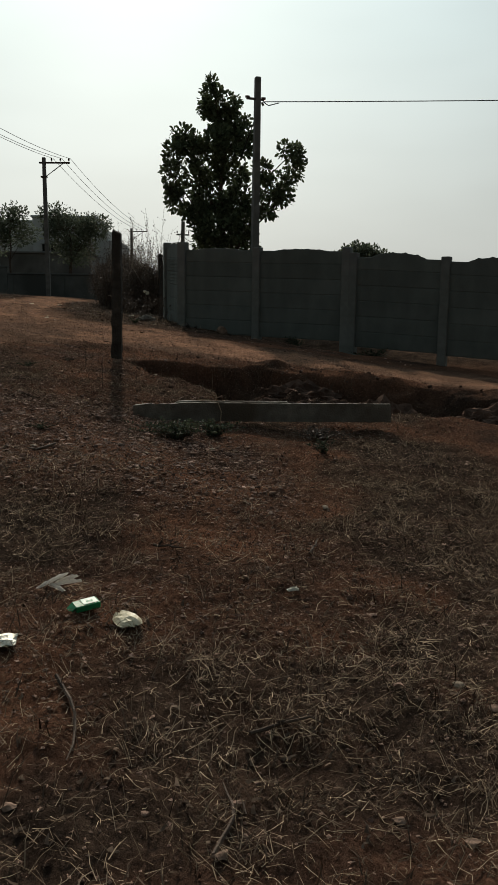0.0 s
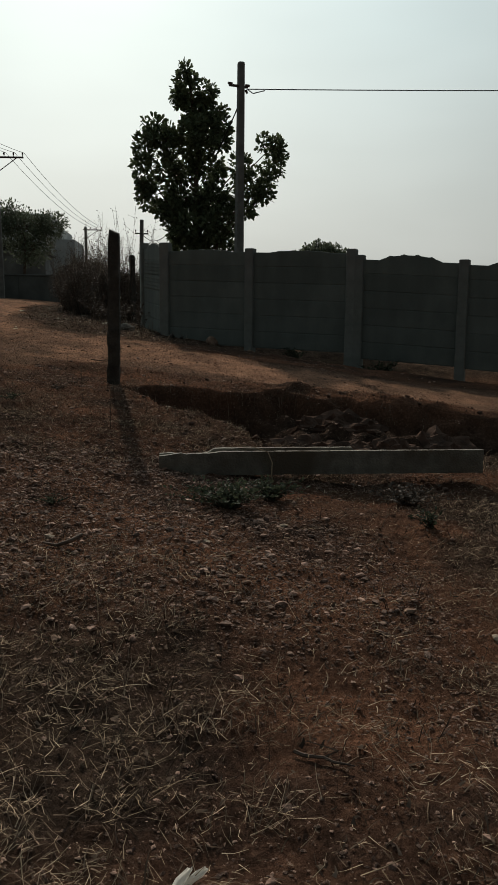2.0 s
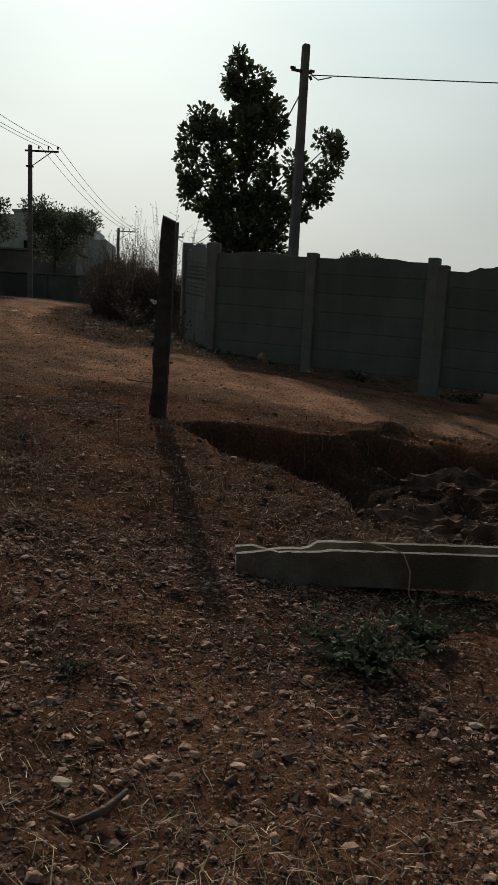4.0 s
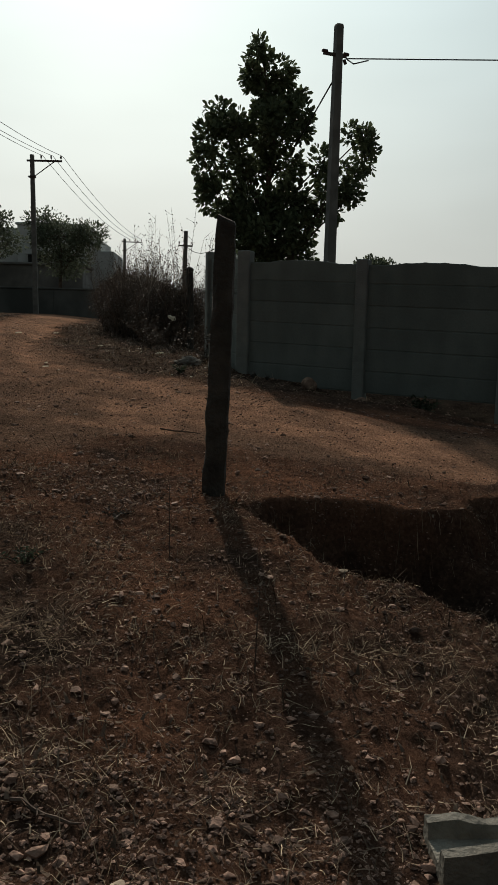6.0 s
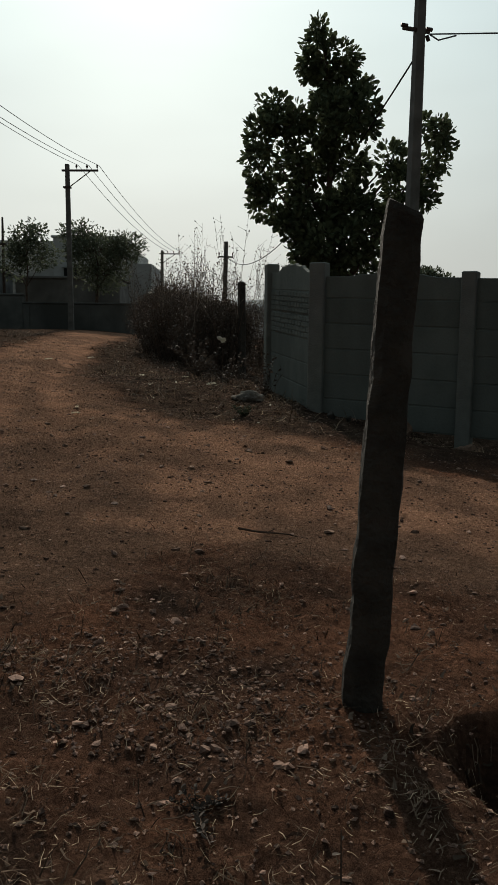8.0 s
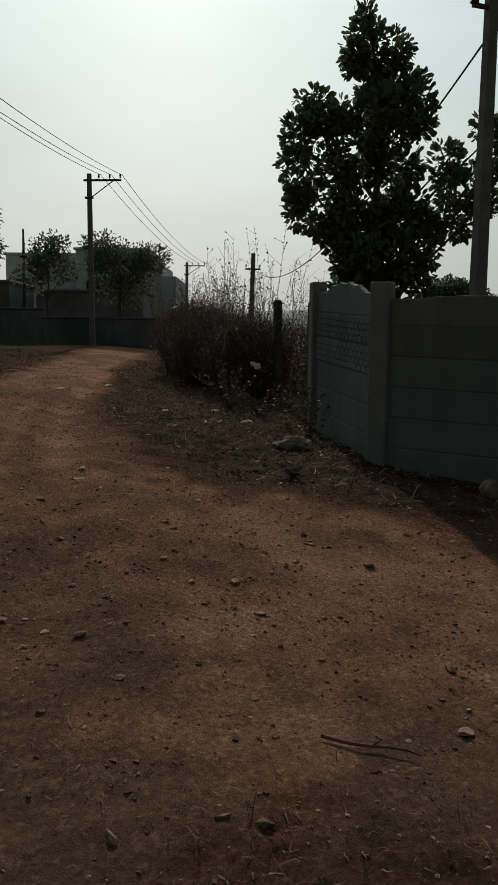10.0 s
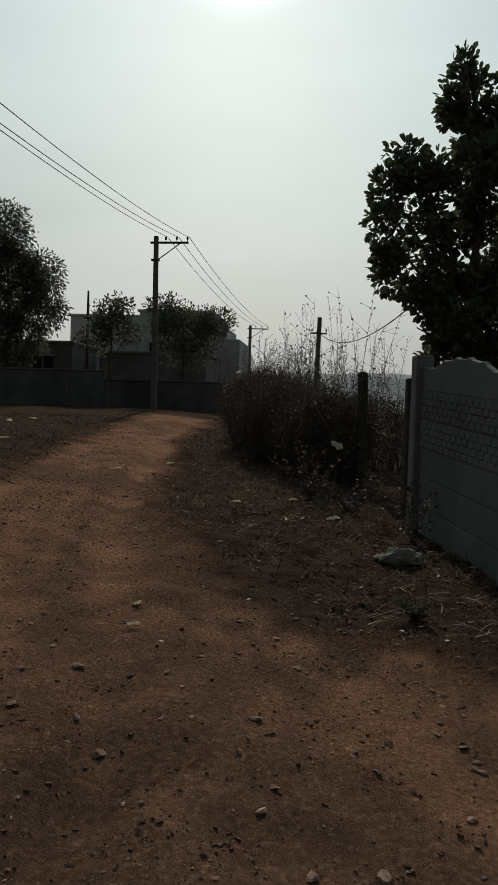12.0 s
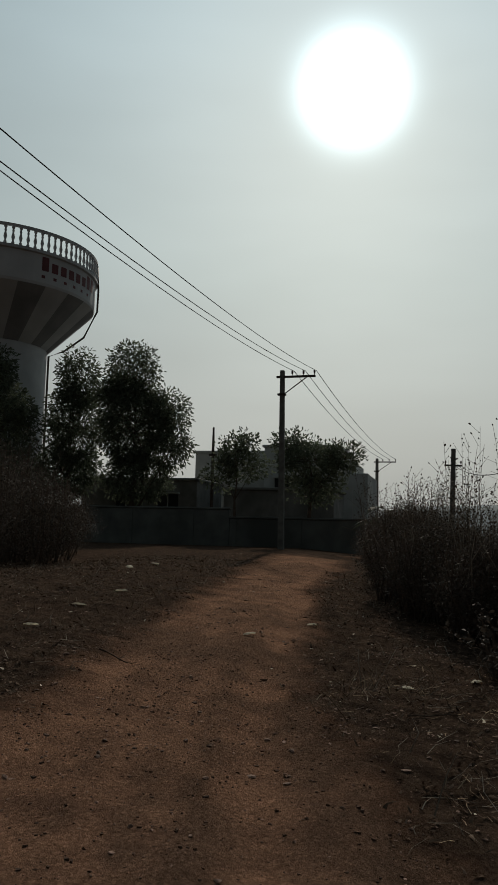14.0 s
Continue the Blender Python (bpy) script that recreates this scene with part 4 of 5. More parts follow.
def build_broad_plant():
    r = random.Random(91)
    ob = empty("broadleaf_plant", pose(-5.7, 46.0, gz(-5.7, 46.0)))
    tagged(ob, "dark plant with long drooping broad leaves by the far wall", "plant")
    for i in range(9):
        a, ln, up = 0.7 * i, r.uniform(1.0, 1.5), r.uniform(1.2, 2.0)
        d = Vector((math.cos(a), math.sin(a), 0))
        side = Vector((-d.y, d.x, 0)) * 0.16
        pts = [Vector((0, 0, up)) + d * ln * u + Vector((0, 0, 0.7 * u - 0.9 * u * u)) for u in (0.05, 0.3, 0.55, 0.8, 1.0)]
        verts = [p + side * w * k for p, w in zip(pts, (0.2, 0.9, 1.0, 0.8, 0.1)) for k in (-1, 1)]
        part("leaf", Mesh().add(verts, [(2 * k, 2 * k + 1, 2 * k + 3, 2 * k + 2) for k in range(4)]), "leaf_gum", ob)
    part("stem", Mesh().tube([(0, 0, -0.1), (0.03, 0, 1.0), (0, 0, 2.0)], [0.12, 0.1, 0.05], 8), "bark", ob)


build_broad_plant()


# ---- loose cover of the ground ----
def join_mesh(name, verts, faces, mat, label, category):
    me = bpy.data.meshes.new(name)
    me.from_pydata(verts.reshape(-1, 3).tolist(), [], faces.reshape(-1, faces.shape[-1]).tolist())
    me.materials.append(M[mat])
    return tagged(new(name, me), label, category, kind="stuff")


def spread(n, x0, x1, y0, y1, keep):
    """Places drawn at random, thinned by keep(x, y)."""
    x, y = rng.uniform(x0, x1, n), rng.uniform(y0, y1, n)
    k = rng.random(n) < keep(x, y)
    return x[k], y[k]


OCTA = np.array([(1, 0, 0), (0, 1, 0), (-1, 0, 0), (0, -1, 0), (0, 0, 1), (0, 0, -1)], float)
OCTA_F = np.array([(0, 1, 4), (1, 2, 4), (2, 3, 4), (3, 0, 4), (1, 0, 5), (2, 1, 5), (3, 2, 5), (0, 3, 5)])
CUBE = np.array([(-1, -1, -1), (1, -1, -1), (1, 1, -1), (-1, 1, -1), (-1, -1, 1), (1, -1, 1), (1, 1, 1), (-1, 1, 1)], float) * 0.62
CUBE_F = np.array([(3, 2, 1, 0), (4, 5, 6, 7), (0, 1, 5, 4), (1, 2, 6, 5), (2, 3, 7, 6), (3, 0, 4, 7)])


PHI = (1 + 5 ** 0.5) / 2
ICO = np.array([p for s in (-1, 1) for t in (-1, 1) for p in ((0, s, t * PHI), (s, t * PHI, 0), (t * PHI, 0, s))], float) / 1.9
_edge = np.linalg.norm(ICO[:, None] - ICO[None], axis=-1) < 1.2
ICO_F = []
for i, j, k in itertools.combinations(range(12), 3):
    if _edge[i, j] and _edge[j, k] and _edge[i, k]:
        out = np.dot(np.cross(ICO[j] - ICO[i], ICO[k] - ICO[i]), ICO[i]) > 0
        ICO_F.append((i, j, k) if out else (i, k, j))
ICO_F = np.array(ICO_F)


def pebbles(x, y, size, shape, shape_f):
    n, k = len(x), len(shape)
    a = rng.uniform(0, 6.28, n)
    v = shape[None] * (1 + rng.uniform(-0.3, 0.3, (n, k, 3))) + rng.uniform(-0.25, 0.25, (n, k, 3))
    v = v * (size[:, None] * rng.uniform(0.6, 1.3, (n, 3)) * np.array([1, 0.8, 0.5]))[:, None, :]
    c, s = np.cos(a)[:, None], np.sin(a)[:, None]
    z = ground_z(x, y) + size * 0.12
    out = np.stack([v[..., 0] * c - v[..., 1] * s + x[:, None], v[..., 0] * s + v[..., 1] * c + y[:, None], v[..., 2] + z[:, None]], -1)
    return out, (shape_f[None] + (np.arange(n) * k)[:, None, None])


def gravel_keep(x, y):
    g = step(0.4, 0.7, 0.55 * value_noise(x * 0.9, y * 0.9, 61) + 0.45 * value_noise(x * 2.7, y * 2.7, 62))
    return np.clip(np.maximum(0.22 + 0.6 * g, 0.95 * gravel_zone(x, y)), 0, 1) * (1 - 0.5 * trench(x, y)) * (1 - 0.45 * road_mask(x, y))


for count, x0, x1, y0, y1, lo, hi, power, shape, shape_f in (
    (80000, -2.6, 2.0, 1.2, 9.0, 0.003, 0.011, 2.4, OCTA, OCTA_F),
    (14000, -5.0, 4.5, 1.0, 9.5, 0.004, 0.014, 2.4, OCTA, OCTA_F),
    (1500, -3.0, 2.6, 1.0, 10.0, 0.006, 0.026, 3.0, ICO, ICO_F),
    (6000, -3.2, 0.4, 4.8, 9.0, 0.005, 0.028, 4.0, ICO, ICO_F),
    (40000, -2.6, 0.5, 4.4, 8.6, 0.003, 0.012, 2.2, OCTA, OCTA_F),
    (60000, -4.6, 2.5, 8.6, 14.5, 0.003, 0.012, 2.6, OCTA, OCTA_F),
    (40000, -3.4, 1.2, 7.6, 11.4, 0.004, 0.014, 2.6, OCTA, OCTA_F),
    (2600, -3.2, 1.4, 7.6, 11.8, 0.006, 0.026, 3.0, ICO, ICO_F),
    (40000, -7.0, 2.0, 14.0, 22.0, 0.004, 0.014, 2.6, OCTA, OCTA_F),
    (1300, -6.5, 3.5, 9.5, 26.0, 0.012, 0.034, 2.4, ICO, ICO_F),
    (9500, -7.0, 2.0, 11.5, 24.0, 0.007, 0.026, 2.8, ICO, ICO_F),
    (7000, -11.0, -2.0, 23.0, 40.0, 0.012, 0.035, 2.6, OCTA, OCTA_F),
):
    px, py = spread(count, x0, x1, y0, y1, gravel_keep)
    size = lo + (hi - lo) * rng.random(len(px)) ** power
    join_mesh("gravel", *pebbles(px, py, size, shape, shape_f), "pebble", "loose brown and grey gravel on the red earth", "gravel")


def clod_keep(x, y):
    return np.clip(road_mask(x, y) * 0.35 + 0.1, 0, 1)


px, py = spread(40000, -6.5, 3.0, 9.0, 22.0, clod_keep)
join_mesh("soil_crumb", *pebbles(px, py, 0.003 + 0.013 * rng.random(len(px)) ** 3.5, CUBE, CUBE_F), "clod", "crumbled red soil clods on the track", "soil crumbs")


def strands(x, y, length, width, rise):
    """Bent ribbons that lie on the ground or stand a little from it."""
    n = len(x)
    a = rng.uniform(0, 6.28, n)
    bend = rng.normal(0, 0.5, n)
    out = np.zeros((n, 6, 3))
    px, py, h = x.copy(), y.copy(), np.zeros(n)
    for i in range(3):
        b = a + bend * i
        nx, ny = -np.sin(b) * width * (1 - 0.35 * i), np.cos(b) * width * (1 - 0.35 * i)
        z = ground_z(px, py) + 0.004 + h
        out[:, 2 * i] = np.stack([px - nx, py - ny, z], -1)
        out[:, 2 * i + 1] = np.stack([px + nx, py + ny, z + 0.4 * width], -1)
        px, py, h = px + np.cos(b) * length / 2, py + np.sin(b) * length / 2, h + rise * (1.0 if i == 0 else 0.55)
    faces = np.array([(0, 2, 3, 1), (2, 4, 5, 3)])[None] + (np.arange(n) * 6)[:, None, None]
    return out, faces


def grass_keep(x, y):
    patch = step(0.42, 0.62, 0.6 * value_noise(x * 0.75, y * 0.75, 11) + 0.4 * value_noise(x * 2.1, y * 2.1, 12))
    tuft = 0.25 + 0.75 * step(0.35, 0.65, 0.6 * value_noise(x * 4.5, y * 4.5, 17) + 0.4 * value_noise(x * 11, y * 11, 18))
    return tuft * np.clip(np.maximum(0.3, 0.5 * (1 - step(4.2, 5.6, y))) + 0.8 * patch, 0, 1) * (1 - 0.55 * gravel_zone(x, y)) * (1 - 0.8 * trench(x, y)) * (1 - 0.93 * road_mask(x, y))


for count, x0, x1, y0, y1, lo, hi, wide in (
    (52000, -2.2, 2.2, 1.0, 6.0, 0.02, 0.12, 0.0011),
    (34000, -4.2, 2.2, 5.5, 9.2, 0.02, 0.1, 0.0013),
    (16000, -4.2, 2.2, 9.0, 13.5, 0.015, 0.06, 0.0012),
    (20000, -3.3, 0.2, 8.2, 11.2, 0.02, 0.065, 0.001),
):
    px, py = spread(count, x0, x1, y0, y1, grass_keep)
    ln = lo + (hi - lo) * rng.random(len(px)) ** 1.8
    join_mesh("dry_grass", *strands(px, py, ln, wide * rng.uniform(0.6, 1.6, len(px)), ln * np.abs(rng.normal(0, 0.22, len(px)))), "straw", "flattened dry grass strands over bare soil", "dry grass")
px, py = spread(100000, -3.6, 2.2, 1.0, 13.0, grass_keep)
ln = rng.uniform(0.02, 0.08, len(px))
join_mesh("dead_grass", *strands(px, py, ln, 0.0018 * rng.uniform(0.6, 1.6, len(px)), ln * np.abs(rng.normal(0, 0.35, len(px)))), "dead_grass", "dark rotting grass mat in patches", "dead grass")


def verge_keep(x, y):
    return (1 - road_mask(x, y)) * step(15.5, 18.0, y) * (0.35 + 0.65 * step(0.35, 0.6, value_noise(x * 1.4, y * 1.4, 71)))


px, py = spread(9000, -11.0, 0.0, 15.5, 36.0, verge_keep)
ln = rng.uniform(0.06, 0.32, len(px))
join_mesh("dry_stalk", *strands(px, py, ln, 0.0032 * rng.uniform(0.5, 1.4, len(px)), ln * np.abs(rng.normal(0, 0.28, len(px)))), "stalk", "pale broken stalks strewn on the dark verge", "dry stalks")
px, py = spread(4200, -4.2, 0.6, 16.2, 23.0, lambda x, y: 0.8 * verge_keep(x, y) * step(0.45, 0.7, value_noise(x * 2.7, y * 2.7, 73)))
ln = rng.uniform(0.04, 0.15, len(px))
join_mesh("dry_stalk", *strands(px, py, ln, 0.0042 * rng.uniform(0.5, 1.4, len(px)), ln * np.abs(rng.normal(0, 0.4, len(px)))), "straw", "curled pale straw strewn beside the wall's corner", "dry stalks")
px, py = spread(46000, -12.0, 1.5, 15.5, 36.0, verge_keep)
ln = rng.uniform(0.018, 0.06, len(px))
join_mesh("leaf_litter", *strands(px, py, ln, ln * 0.22, ln * np.abs(rng.normal(0, 0.2, len(px)))), "chip", "brown dead leaves covering the verge", "leaf litter")
px, py = spread(14000, -4.0, 3.5, 1.5, 12.0, lambda x, y: 0.3 + 0.5 * litter_and_shade_mask(x, y))
ln = rng.uniform(0.012, 0.035, len(px))
join_mesh("leaf_litter", *strands(px, py, ln, ln * 0.25, ln * np.abs(rng.normal(0, 0.25, len(px)))), "chip", "small brown dead leaf scraps on the soil", "leaf litter")


px, py = spread(1500, -12.0, 0.5, 15.0, 36.0, lambda x, y: 0.3 * (1 - road_mask(x, y)) + 0.03)
ln = rng.uniform(0.012, 0.045, len(px))
join_mesh("litter_fleck", *strands(px, py, ln, ln * 0.3, ln * np.abs(rng.normal(0, 0.2, len(px)))), "plastic_white", "tiny white scraps of litter strewn on the verge", "litter")


# ---- single stones and clods ----
def rock(name, x, y, size, mat, label, category, seed, flat=0.6, turn=None, sink=0.25, group="", z=None):
    """An angular stone: a ball of facets cut by random planes."""
    r = random.Random(seed)
    bm = bmesh.new()
    bmesh.ops.create_icosphere(bm, subdivisions=3 if size[0] > 0.2 else 2, radius=1)
    cuts = [(Vector((r.gauss(0, 1), r.gauss(0, 1), r.gauss(0, 1))).normalized(), r.uniform(0.38, 0.78)) for _ in range(11)]
    for v in bm.verts:
        for nrm, d in cuts:
            over = v.co.dot(nrm) - d
            if over > 0:
                v.co -= nrm * over
        v.co *= 1 + r.uniform(-0.03, 0.03)
        v.co = Vector((v.co.x * size[0], v.co.y * size[1], v.co.z * size[0] * flat))
    me = bpy.data.meshes.new(name)
    bm.to_mesh(me)
    bm.free()
    me.materials.append(M[mat])
    ob = new(name, me)
    ob.matrix_basis = pose(x, y, (gz(x, y) if z is None else z) + size[0] * flat * (0.8 - sink), r.uniform(-8, 8), r.uniform(-8, 8), r.uniform(0, 360) if turn is None else turn)
    return tagged(ob, label, category, group=group)


for i, (x, y, s, mat) in enumerate([(0.9, 2.94, 0.045, "pale_stone"), (0.99, 2.8, 0.055, "stone"), (0.51, 2.17, 0.04, "stone"), (0.7, 2.1, 0.05, "stone"), (-0.01, 1.96, 0.05, "stone"), (-0.58, 2.06, 0.04, "stone"),
                                    (-0.62, 5.66, 0.035, "stone"), (-0.44, 5.59, 0.042, "stone"), (-0.61, 6.13, 0.045, "pale_stone"), (-0.6, 4.87, 0.03, "stone"), (-1.17, 4.78, 0.04, "stone"), (-1.24, 4.96, 0.045, "stone"),
                                    (-0.12, 6.64, 0.04, "pale_stone"), (-1.7, 7.8, 0.04, "pale_stone"), (0.32, 5.4, 0.06, "stone"), (0.64, 5.15, 0.045, "pale_stone"), (-2.28, 14.44, 0.07, "stone"), (-1.53, 14.88, 0.1, "stone"),
                                    (-1.38, 13.12, 0.09, "stone"), (-4.55, 18.7, 0.06, "stone"), (-0.85, 9.85, 0.06, "pale_stone"), (-1.1, 10.25, 0.07, "stone"), (-2.9, 13.6, 0.07, "stone"), (-3.5, 15.2, 0.06, "stone")]):
    s *= 0.8 if y < 9 else 0.55
    rock("stone", x, y, (s, s * 0.7), mat, "pale buff stone lying on the soil" if mat == "pale_stone" else "brown angular stone lying on the soil", "stone", 100 + i, 0.36, sink=0.35, group="loose stones")
for i, (x, y, k) in enumerate([(-3.61, 16.78, 0.048), (-3.65, 15.72, 0.05), (-3.11, 16.05, 0.036), (-3.12, 15.6, 0.03), (-3.34, 14.99, 0.055), (-3.76, 15.16, 0.034), (-4.11, 16.16, 0.03), (-2.14, 14.05, 0.04), (-1.88, 15.42, 0.035),
                               (-2.65, 14.86, 0.03), (-0.49, 5.72, 0.033), (-0.07, 6.81, 0.028), (-1.43, 5.66, 0.03), (-0.54, 5.52, 0.026), (-0.37, 6.08, 0.02), (-2.15, 13.22, 0.031), (-1.86, 15.23, 0.045), (-1.36, 11.96, 0.027), (-2.4, 11.56, 0.022), (-3.08, 12.74, 0.035)]):
    rock("stone", x, y, (k, k * 0.65), "stone", "flat brown stone pressed into the dirt track" if y > 11 else "reddish brown stone lying on the gravel", "stone", 600 + i, 0.28, sink=0.4, group="loose stones")
rr = random.Random(31)
for i in range(34):
    s = rr.uniform(0.3, 8.5)
    p = wall_point(s, rr.uniform(-0.55, 0.12))
    k = rr.uniform(0.05, 0.17)
    if p.x > 0.6 and k > 0.1:
        k *= 0.6
    rock("rubble_stone", p.x, p.y, (k, k * 0.8), "stone" if i % 3 else "granite", "dark rubble stone heaped along the wall's foot", "stone", 140 + i, 0.7, group="rubble along the wall")


def mound(name, x, y, rx, ry, h, seed, mat, label, category, rough=1.0, group=""):
    """A lumpy mound of dug soil, rough at three scales."""
    bm = bmesh.new()
    bmesh.ops.create_icosphere(bm, subdivisions=4, radius=1)
    o = Vector((seed * 3.7, seed * 1.9, 0))
    for v in bm.verts:
        n = v.co.normalized()
        k = 1 + 0.22 * noise.noise(v.co * 1.6 + o)
        p = Vector((n.x * rx * k, n.y * ry * k, max(n.z, -0.4) * h * k))
        v.co = p + n * rough * (0.07 * noise.noise(p * 7 + o) + 0.045 * noise.noise(p * 17 + o) + 0.02 * noise.noise(p * 45 + o))
    me = bpy.data.meshes.new(name)
    bm.to_mesh(me)
    bm.free()
    me.materials.append(M[mat])
    ob = new(name, me)
    ob.matrix_basis = pose(x, y, gz(x, y) + 0.02, 0, 0, random.Random(seed).uniform(-14, 14))
    return tagged(ob, label, category, group=group)


for i, (x, y, rx, ry, h) in enumerate([(0.45, 9.5, 0.42, 0.24, 0.17), (1.15, 9.2, 0.3, 0.2, 0.11), (1.75, 9.35, 0.45, 0.25, 0.15), (-0.05, 9.95, 0.24, 0.2, 0.14), (2.5, 9.3, 0.45, 0.28, 0.16), (0.95, 10.25, 0.5, 0.3, 0.18), (3.2, 9.6, 0.5, 0.3, 0.16), (0.75, 9.0, 0.22, 0.15, 0.1), (1.95, 10.2, 0.5, 0.35, 0.3), (2.9, 9.0, 0.3, 0.2, 0.14)]):
    mound("soil_mound", x, y, rx, ry, h, 11 + i, "clod", "lumpy mound of dug red-brown soil in the trench", "soil mound", 1.5, group="soil mounds")
mound("boulder", -1.86, 18.98, 0.2, 0.14, 0.09, 41, "boulder", "low rounded grey boulder half sunk in the verge", "boulder", 0.7)
for i in range(60):
    x = rr.uniform(-1.0, 4.5)
    y = (11.45 + rr.gauss(0.1, 0.15) - 0.25 * max(0, x - 1.5)) if i % 2 else rr.uniform(8.9, 10.6)
    k = rr.uniform(0.015, 0.045)
    rock("soil_clod", x, y, (k, k * 0.8), "clod", "dry lump of dug soil by the trench", "soil clod", 260 + i, 0.7, group="soil clods")


# ---- litter ----
def build_carton():
    x, y = -0.58, 3.31
    ob = empty("carton", pose(x, y, gz(x, y) + 0.012, 4, -5, 28) @ Matrix.Scale(0.82, 4))
    tagged(ob, "crushed small green carton with pale band lying on dry grass", "carton")
    part("box", Mesh().box(-0.065, 0.065, -0.04, 0.04, 0, 0.032, bevel=0.004), "card_green", ob)
    part("band", Mesh().box(-0.02, 0.055, -0.03, 0.036, 0.0325, 0.0345), "card_pale", ob, "pale green printed top")
    part("print_bar", Mesh().box(0.0, 0.035, -0.012, 0.006, 0.035, 0.0358), "card_green", ob)
    part("flap", Mesh().add([(-0.065, -0.035, 0.03), (-0.065, 0.035, 0.03), (-0.1, 0.03, 0.004), (-0.098, -0.03, 0.002), (-0.064, -0.035, 0.027), (-0.064, 0.035, 0.027), (-0.098, 0.03, 0.001), (-0.096, -0.03, -0.001)], [(0, 1, 2, 3), (7, 6, 5, 4), (0, 3, 7, 4), (1, 5, 6, 2), (2, 6, 7, 3)]), "card_green", ob)


def crumpled(name, x, y, outline, lift, mat, label, category, turn, seed, thick=0.012):
    """A crumpled sheet or pouch with two skins, from its half length and half width along u."""
    r = random.Random(seed)
    n, k = len(outline), 7
    verts, faces = [], []
    for side in (1, -1):
        for i, (u, w) in enumerate(outline):
            for j in range(k):
                v = (j / (k - 1) - 0.5) * 2
                puff = (1 - v * v) * thick * (1 - (2 * i / (n - 1) - 1) ** 4)
                verts.append((u + r.uniform(-0.003, 0.003), v * w, lift + (side * puff if side > 0 else -0.2 * puff) + (r.uniform(-0.006, 0.008) if side > 0 else 0)))
    for s in range(2):
        o = s * n * k
        for i in range(n - 1):
            for j in range(k - 1):
                q = (o + i * k + j, o + (i + 1) * k + j, o + (i + 1) * k + j + 1, o + i * k + j + 1)
                faces.append(q if s == 0 else q[::-1])
    ob = part(name, Mesh().add(verts, faces), mat)
    ob.matrix_basis = pose(x, y, gz(x, y) + 0.012, 3, -4, turn)
    return tagged(ob, label, category)


build_carton()
crumpled("pouch", -0.4, 3.23, [(-0.085, 0.022), (-0.07, 0.04), (-0.04, 0.05), (0.0, 0.054), (0.04, 0.052), (0.07, 0.042), (0.09, 0.018)], 0.012, "pouch", "crumpled yellowish plastic pouch lying on dry grass", "plastic pouch", -66, 1, 0.028)
crumpled("foil_wrapper", -0.84, 2.94, [(-0.06, 0.05), (-0.04, 0.054), (-0.01, 0.052), (0.03, 0.054), (0.05, 0.052), (0.062, 0.049)], 0.01, "foil", "creased silver foil wrapper lying flat on soil", "wrapper", 8, 2, 0.008)
for dx, dy, ang, ln in ((0.0, 0.0, 60, 0.1), (0.05, 0.07, 45, 0.06), (0.06, 0.0, 20, 0.07), (0.03, -0.06, -50, 0.07)):
    crumpled("plastic_strip", -0.78 + dx, 3.6 + dy, [(-ln, 0.005), (-ln / 2, 0.011), (0, 0.008), (ln / 2, 0.013), (ln, 0.007)], 0.02, "plastic_clear", "torn strip of cloudy plastic film on grass", "plastic strip", ang, round(ang), 0.012)
crumpled("paper_scrap", 0.32, 3.72, [(-0.025, 0.016), (0, 0.018), (0.025, 0.015)], 0.01, "foil", "small shiny white paper scrap on the soil", "paper scrap", 15, 5, 0.006)
for i, (x, y, s) in enumerate([(-3.54, 16.39, 0.09), (-5.39, 23.09, 0.1), (-3.6, 16.75, 0.07), (-9.58, 29.71, 0.2), (-9.54, 31.11, 0.16), (-7.69, 23.43, 0.12), (-7.3, 21.5, 0.1), (-2.9, 22.3, 0.12), (-3.5, 21.3, 0.1), (-4.9, 24.5, 0.1), (-8.0, 25.5, 0.14), (-2.4, 20.9, 0.12)]):
    s *= 0.6 if y < 20 else 1.1
    crumpled("paper_scrap", x, y, [(-s * 0.7, s * 0.1), (-s * 0.4, s * 0.4), (s * 0.1, s * 0.22), (s * 0.4, s * 0.35), (s * 0.7, s * 0.1)], 0.01, "plastic_white", "dirty white litter scrap on the ground", "litter scrap", 37 * i, 20 + i, s * 0.12)
bag = crumpled("plastic_bag", -2.3, 24.0, [(-0.14, 0.01), (-0.08, 0.06), (0.0, 0.05), (0.07, 0.09), (0.15, 0.015)], 0.0, "plastic_white", "torn white plastic bag caught in the thicket", "plastic bag", -30, 77, 0.03)
bag.matrix_basis = pose(-2.35, 24.2, 2.05, 65, 25, -20) @ Matrix.Scale(0.7, 4)


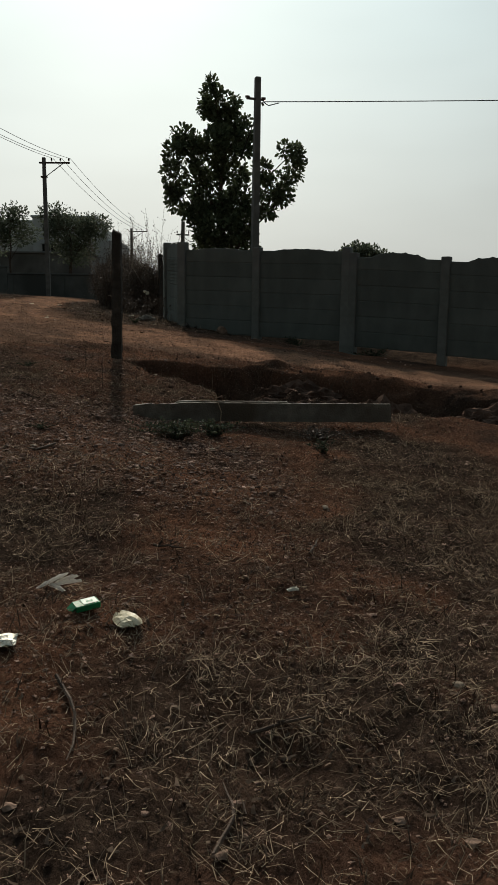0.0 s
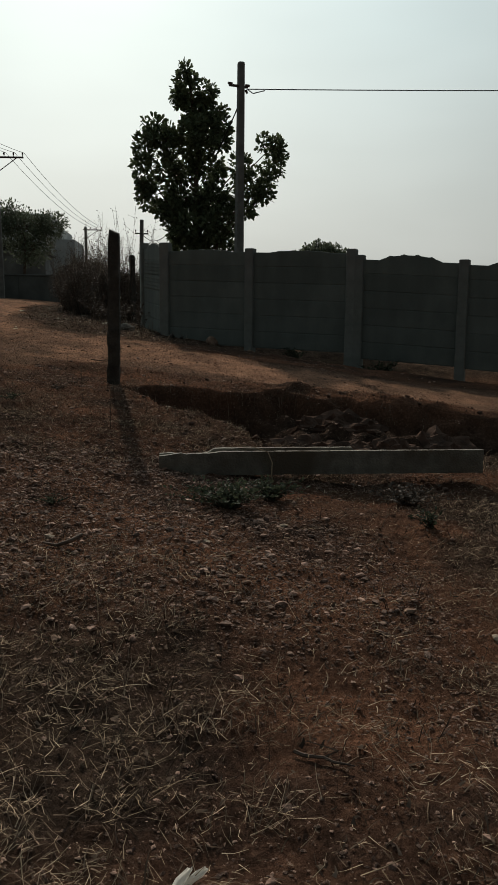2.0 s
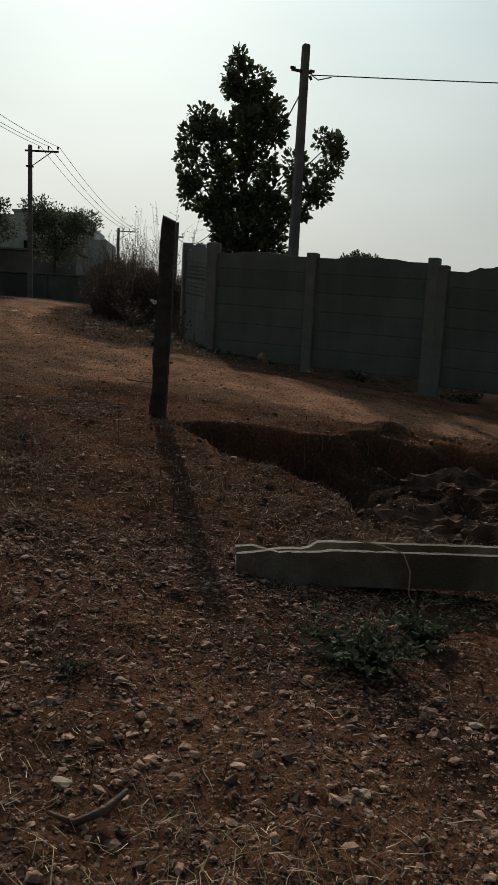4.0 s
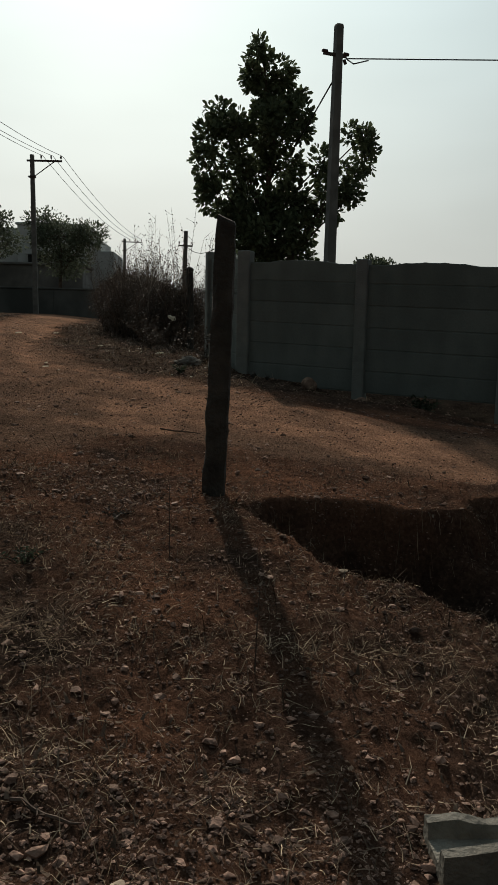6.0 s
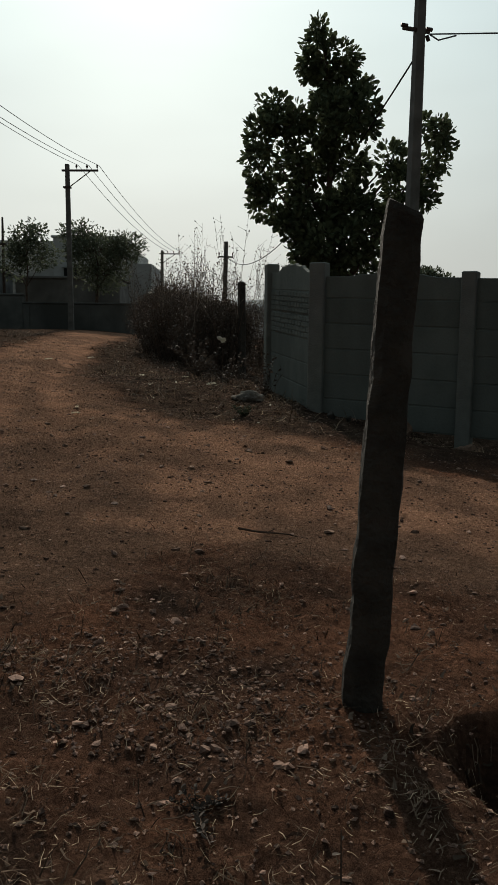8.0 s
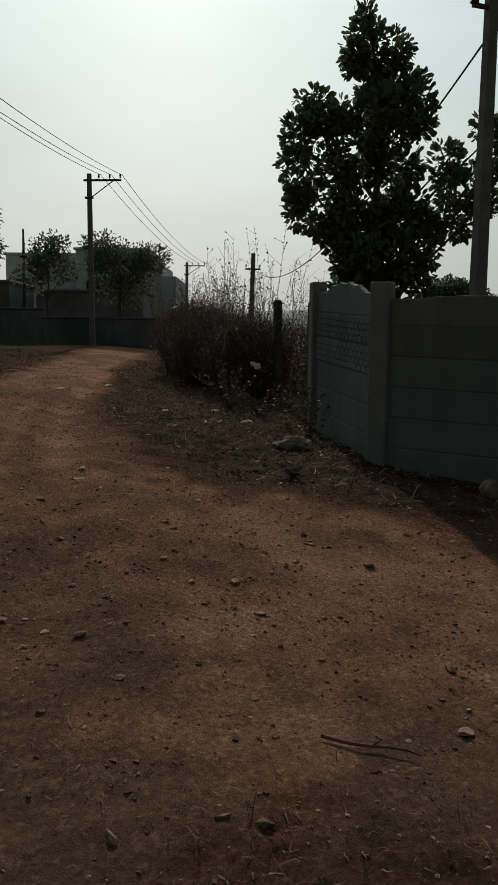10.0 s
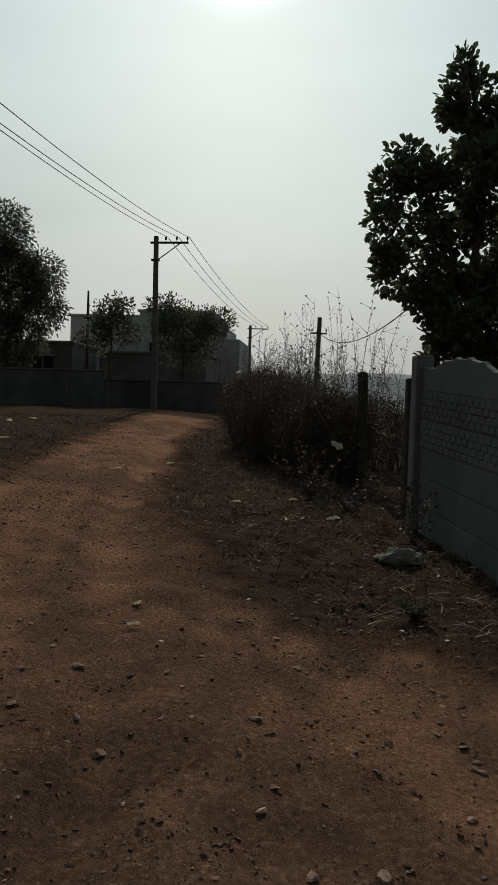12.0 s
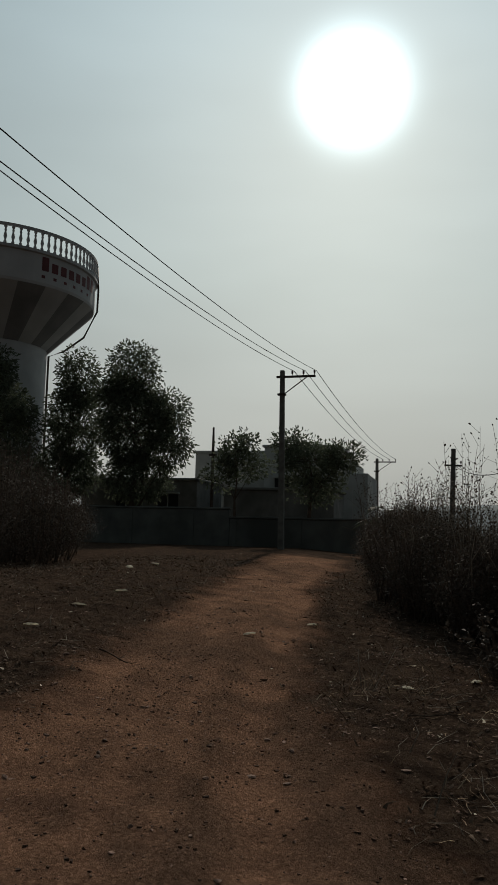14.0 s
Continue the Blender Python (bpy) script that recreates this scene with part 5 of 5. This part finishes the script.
# ---- twigs, weeds, old fence post ----
for i, (x, y, ln, a) in enumerate([(-0.45, 2.55, 0.5, -55), (0.06, 2.1, 0.34, 60), (0.2, 2.6, 0.28, 35), (0.55, 4.4, 0.3, 50), (-1.9, 8.0, 0.2, -20), (-0.3, 4.2, 0.22, -40), (-1.75, 12.9, 0.35, -20), (-6.0, 20.8, 0.5, -10), (-3.2, 20.2, 0.5, 5)]):
    r, pts, h = random.Random(300 + i), [], radians(a)
    cx, cy = x - math.cos(h) * ln / 2, y - math.sin(h) * ln / 2
    for k in range(7):
        pts.append((cx, cy, gz(cx, cy) + 0.012 + 0.01 * r.random()))
        h += r.uniform(-0.3, 0.3)
        cx, cy = cx + math.cos(h) * ln / 6, cy + math.sin(h) * ln / 6
    ob = empty("twig")
    tagged(ob, "crooked dead twig lying on the ground", "twig", group="fallen twigs")
    part("stick", Mesh().tube(pts, [0.007, 0.0068, 0.006, 0.0055, 0.005, 0.004, 0.002], 5), "twig", ob)
    q = Vector(pts[3])
    part("side_shoot", Mesh().tube([q, q + Vector((r.uniform(-0.05, 0.05), r.uniform(-0.05, 0.05), 0.02)), q + Vector((r.uniform(-0.09, 0.09), r.uniform(-0.09, 0.09), 0.015))], [0.004, 0.003, 0.0015], 4), "twig", ob)


def weed(x, y, h, w, stems, seed, label, mat="leaf_weed", leaf_size=0.03, per=14):
    r = random.Random(seed)
    ob = empty("weed", pose(x, y, gz(x, y) - 0.01))
    tagged(ob, label, "weed")
    wood, crown = Mesh(), Mesh()
    for _ in range(stems):
        tip = Vector((r.gauss(0, w), r.gauss(0, w), h * r.uniform(0.55, 1.1)))
        mid = tip * 0.5 + Vector((0, 0, h * 0.12))
        wood.tube([Vector((tip.x * 0.08, tip.y * 0.08, 0)), mid, tip], [0.003, 0.0022, 0.001], 4)
        for k in range(per):
            u = 0.05 + 0.95 * k / per
            p = mid * (2 * u) if u < 0.5 else mid.lerp(tip, 2 * u - 1)
            leaf(crown, p, Vector((r.gauss(0, 1), r.gauss(0, 1), r.uniform(0, 0.8))), leaf_size * r.uniform(0.6, 1.3), r, 0.5)
    tagged(part("stalk", wood, "twig", ob), kind="stuff")
    tagged(part("foliage", crown, mat, ob), kind="stuff")


weed(-0.42, 7.05, 0.17, 0.17, 90, 1, "low grey-green weed growing before the fallen column", per=16)
weed(-0.12, 7.35, 0.13, 0.1, 40, 2, "low grey-green weed growing before the fallen column", per=16)
weed(0.85, 7.35, 0.13, 0.16, 50, 3, "dry brown weed beside the fallen column", "leaf_dry")
weed(0.8, 6.65, 0.13, 0.05, 12, 4, "small green weed in bare soil", leaf_size=0.025)
weed(-1.5, 6.65, 0.06, 0.07, 18, 5, "small dark weed on the gravel", leaf_size=0.014)
weed(-1.33, 8.82, 0.42, 0.02, 1, 6, "single dry upright stalk", "leaf_dry", 0.02, 10)
weed(-1.68, 9.86, 0.4, 0.02, 1, 7, "single dry upright stalk", "leaf_dry", 0.02, 10)
weed(-2.3, 9.6, 0.08, 0.06, 12, 8, "small green weed in bare soil", leaf_size=0.02)
weed(-2.0, 10.4, 0.05, 0.08, 10, 9, "low dry weed in bare soil", "leaf_dry", 0.02)
weed(1.4, 17.0, 0.3, 0.2, 24, 10, "green weed growing at the wall's foot", leaf_size=0.05)
weed(2.9, 16.2, 0.28, 0.22, 24, 11, "green weed growing at the wall's foot", leaf_size=0.05)
weed(-1.9, 17.2, 0.12, 0.08, 14, 12, "small bright green weed on the verge", leaf_size=0.03)
weed(-1.6, 20.1, 0.6, 0.25, 16, 13, "dry weed stalks beside the wall's corner", "leaf_dry", 0.05)
weed(-2.2, 21.5, 0.5, 0.3, 20, 14, "dry weed stalks beside the wall's corner", "leaf_dry", 0.05)
weed(-2.7, 22.6, 0.7, 0.35, 24, 15, "dry weed stalks below the thicket", "leaf_dry", 0.06)


def build_old_post():
    ob = empty("stone_post", pose(-1.95, 24.7, gz(-1.95, 24.7), 0, -1, 20))
    tagged(ob, "dark stone fence post standing in the thicket", "fence post")
    part("shaft", Mesh().box(-0.07, 0.07, -0.065, 0.065, -0.2, 3.17 - gz(-1.95, 24.7), bevel=0.03), "granite", ob)


build_old_post()


def build_dry_root():
    ob = empty("dry_root")
    tagged(ob, "curved dark dry root lying on the gravel", "root")
    pts = [(-1.44, 5.92, 0), (-1.37, 5.89, 0.0), (-1.3, 5.92, 0.015), (-1.25, 5.98, 0.045)]
    part("stick", Mesh().tube([(x, y, gz(x, y) + 0.015 + h) for x, y, h in pts], [0.005, 0.01, 0.012, 0.007], 7), "twig", ob, smooth=True)


build_dry_root()
rock("stone", -1.43, 6.06, (0.045, 0.03), "pale_stone", "flat buff stone lying on the gravel", "stone", 501, 0.3, 5, 0.2, "loose stones")
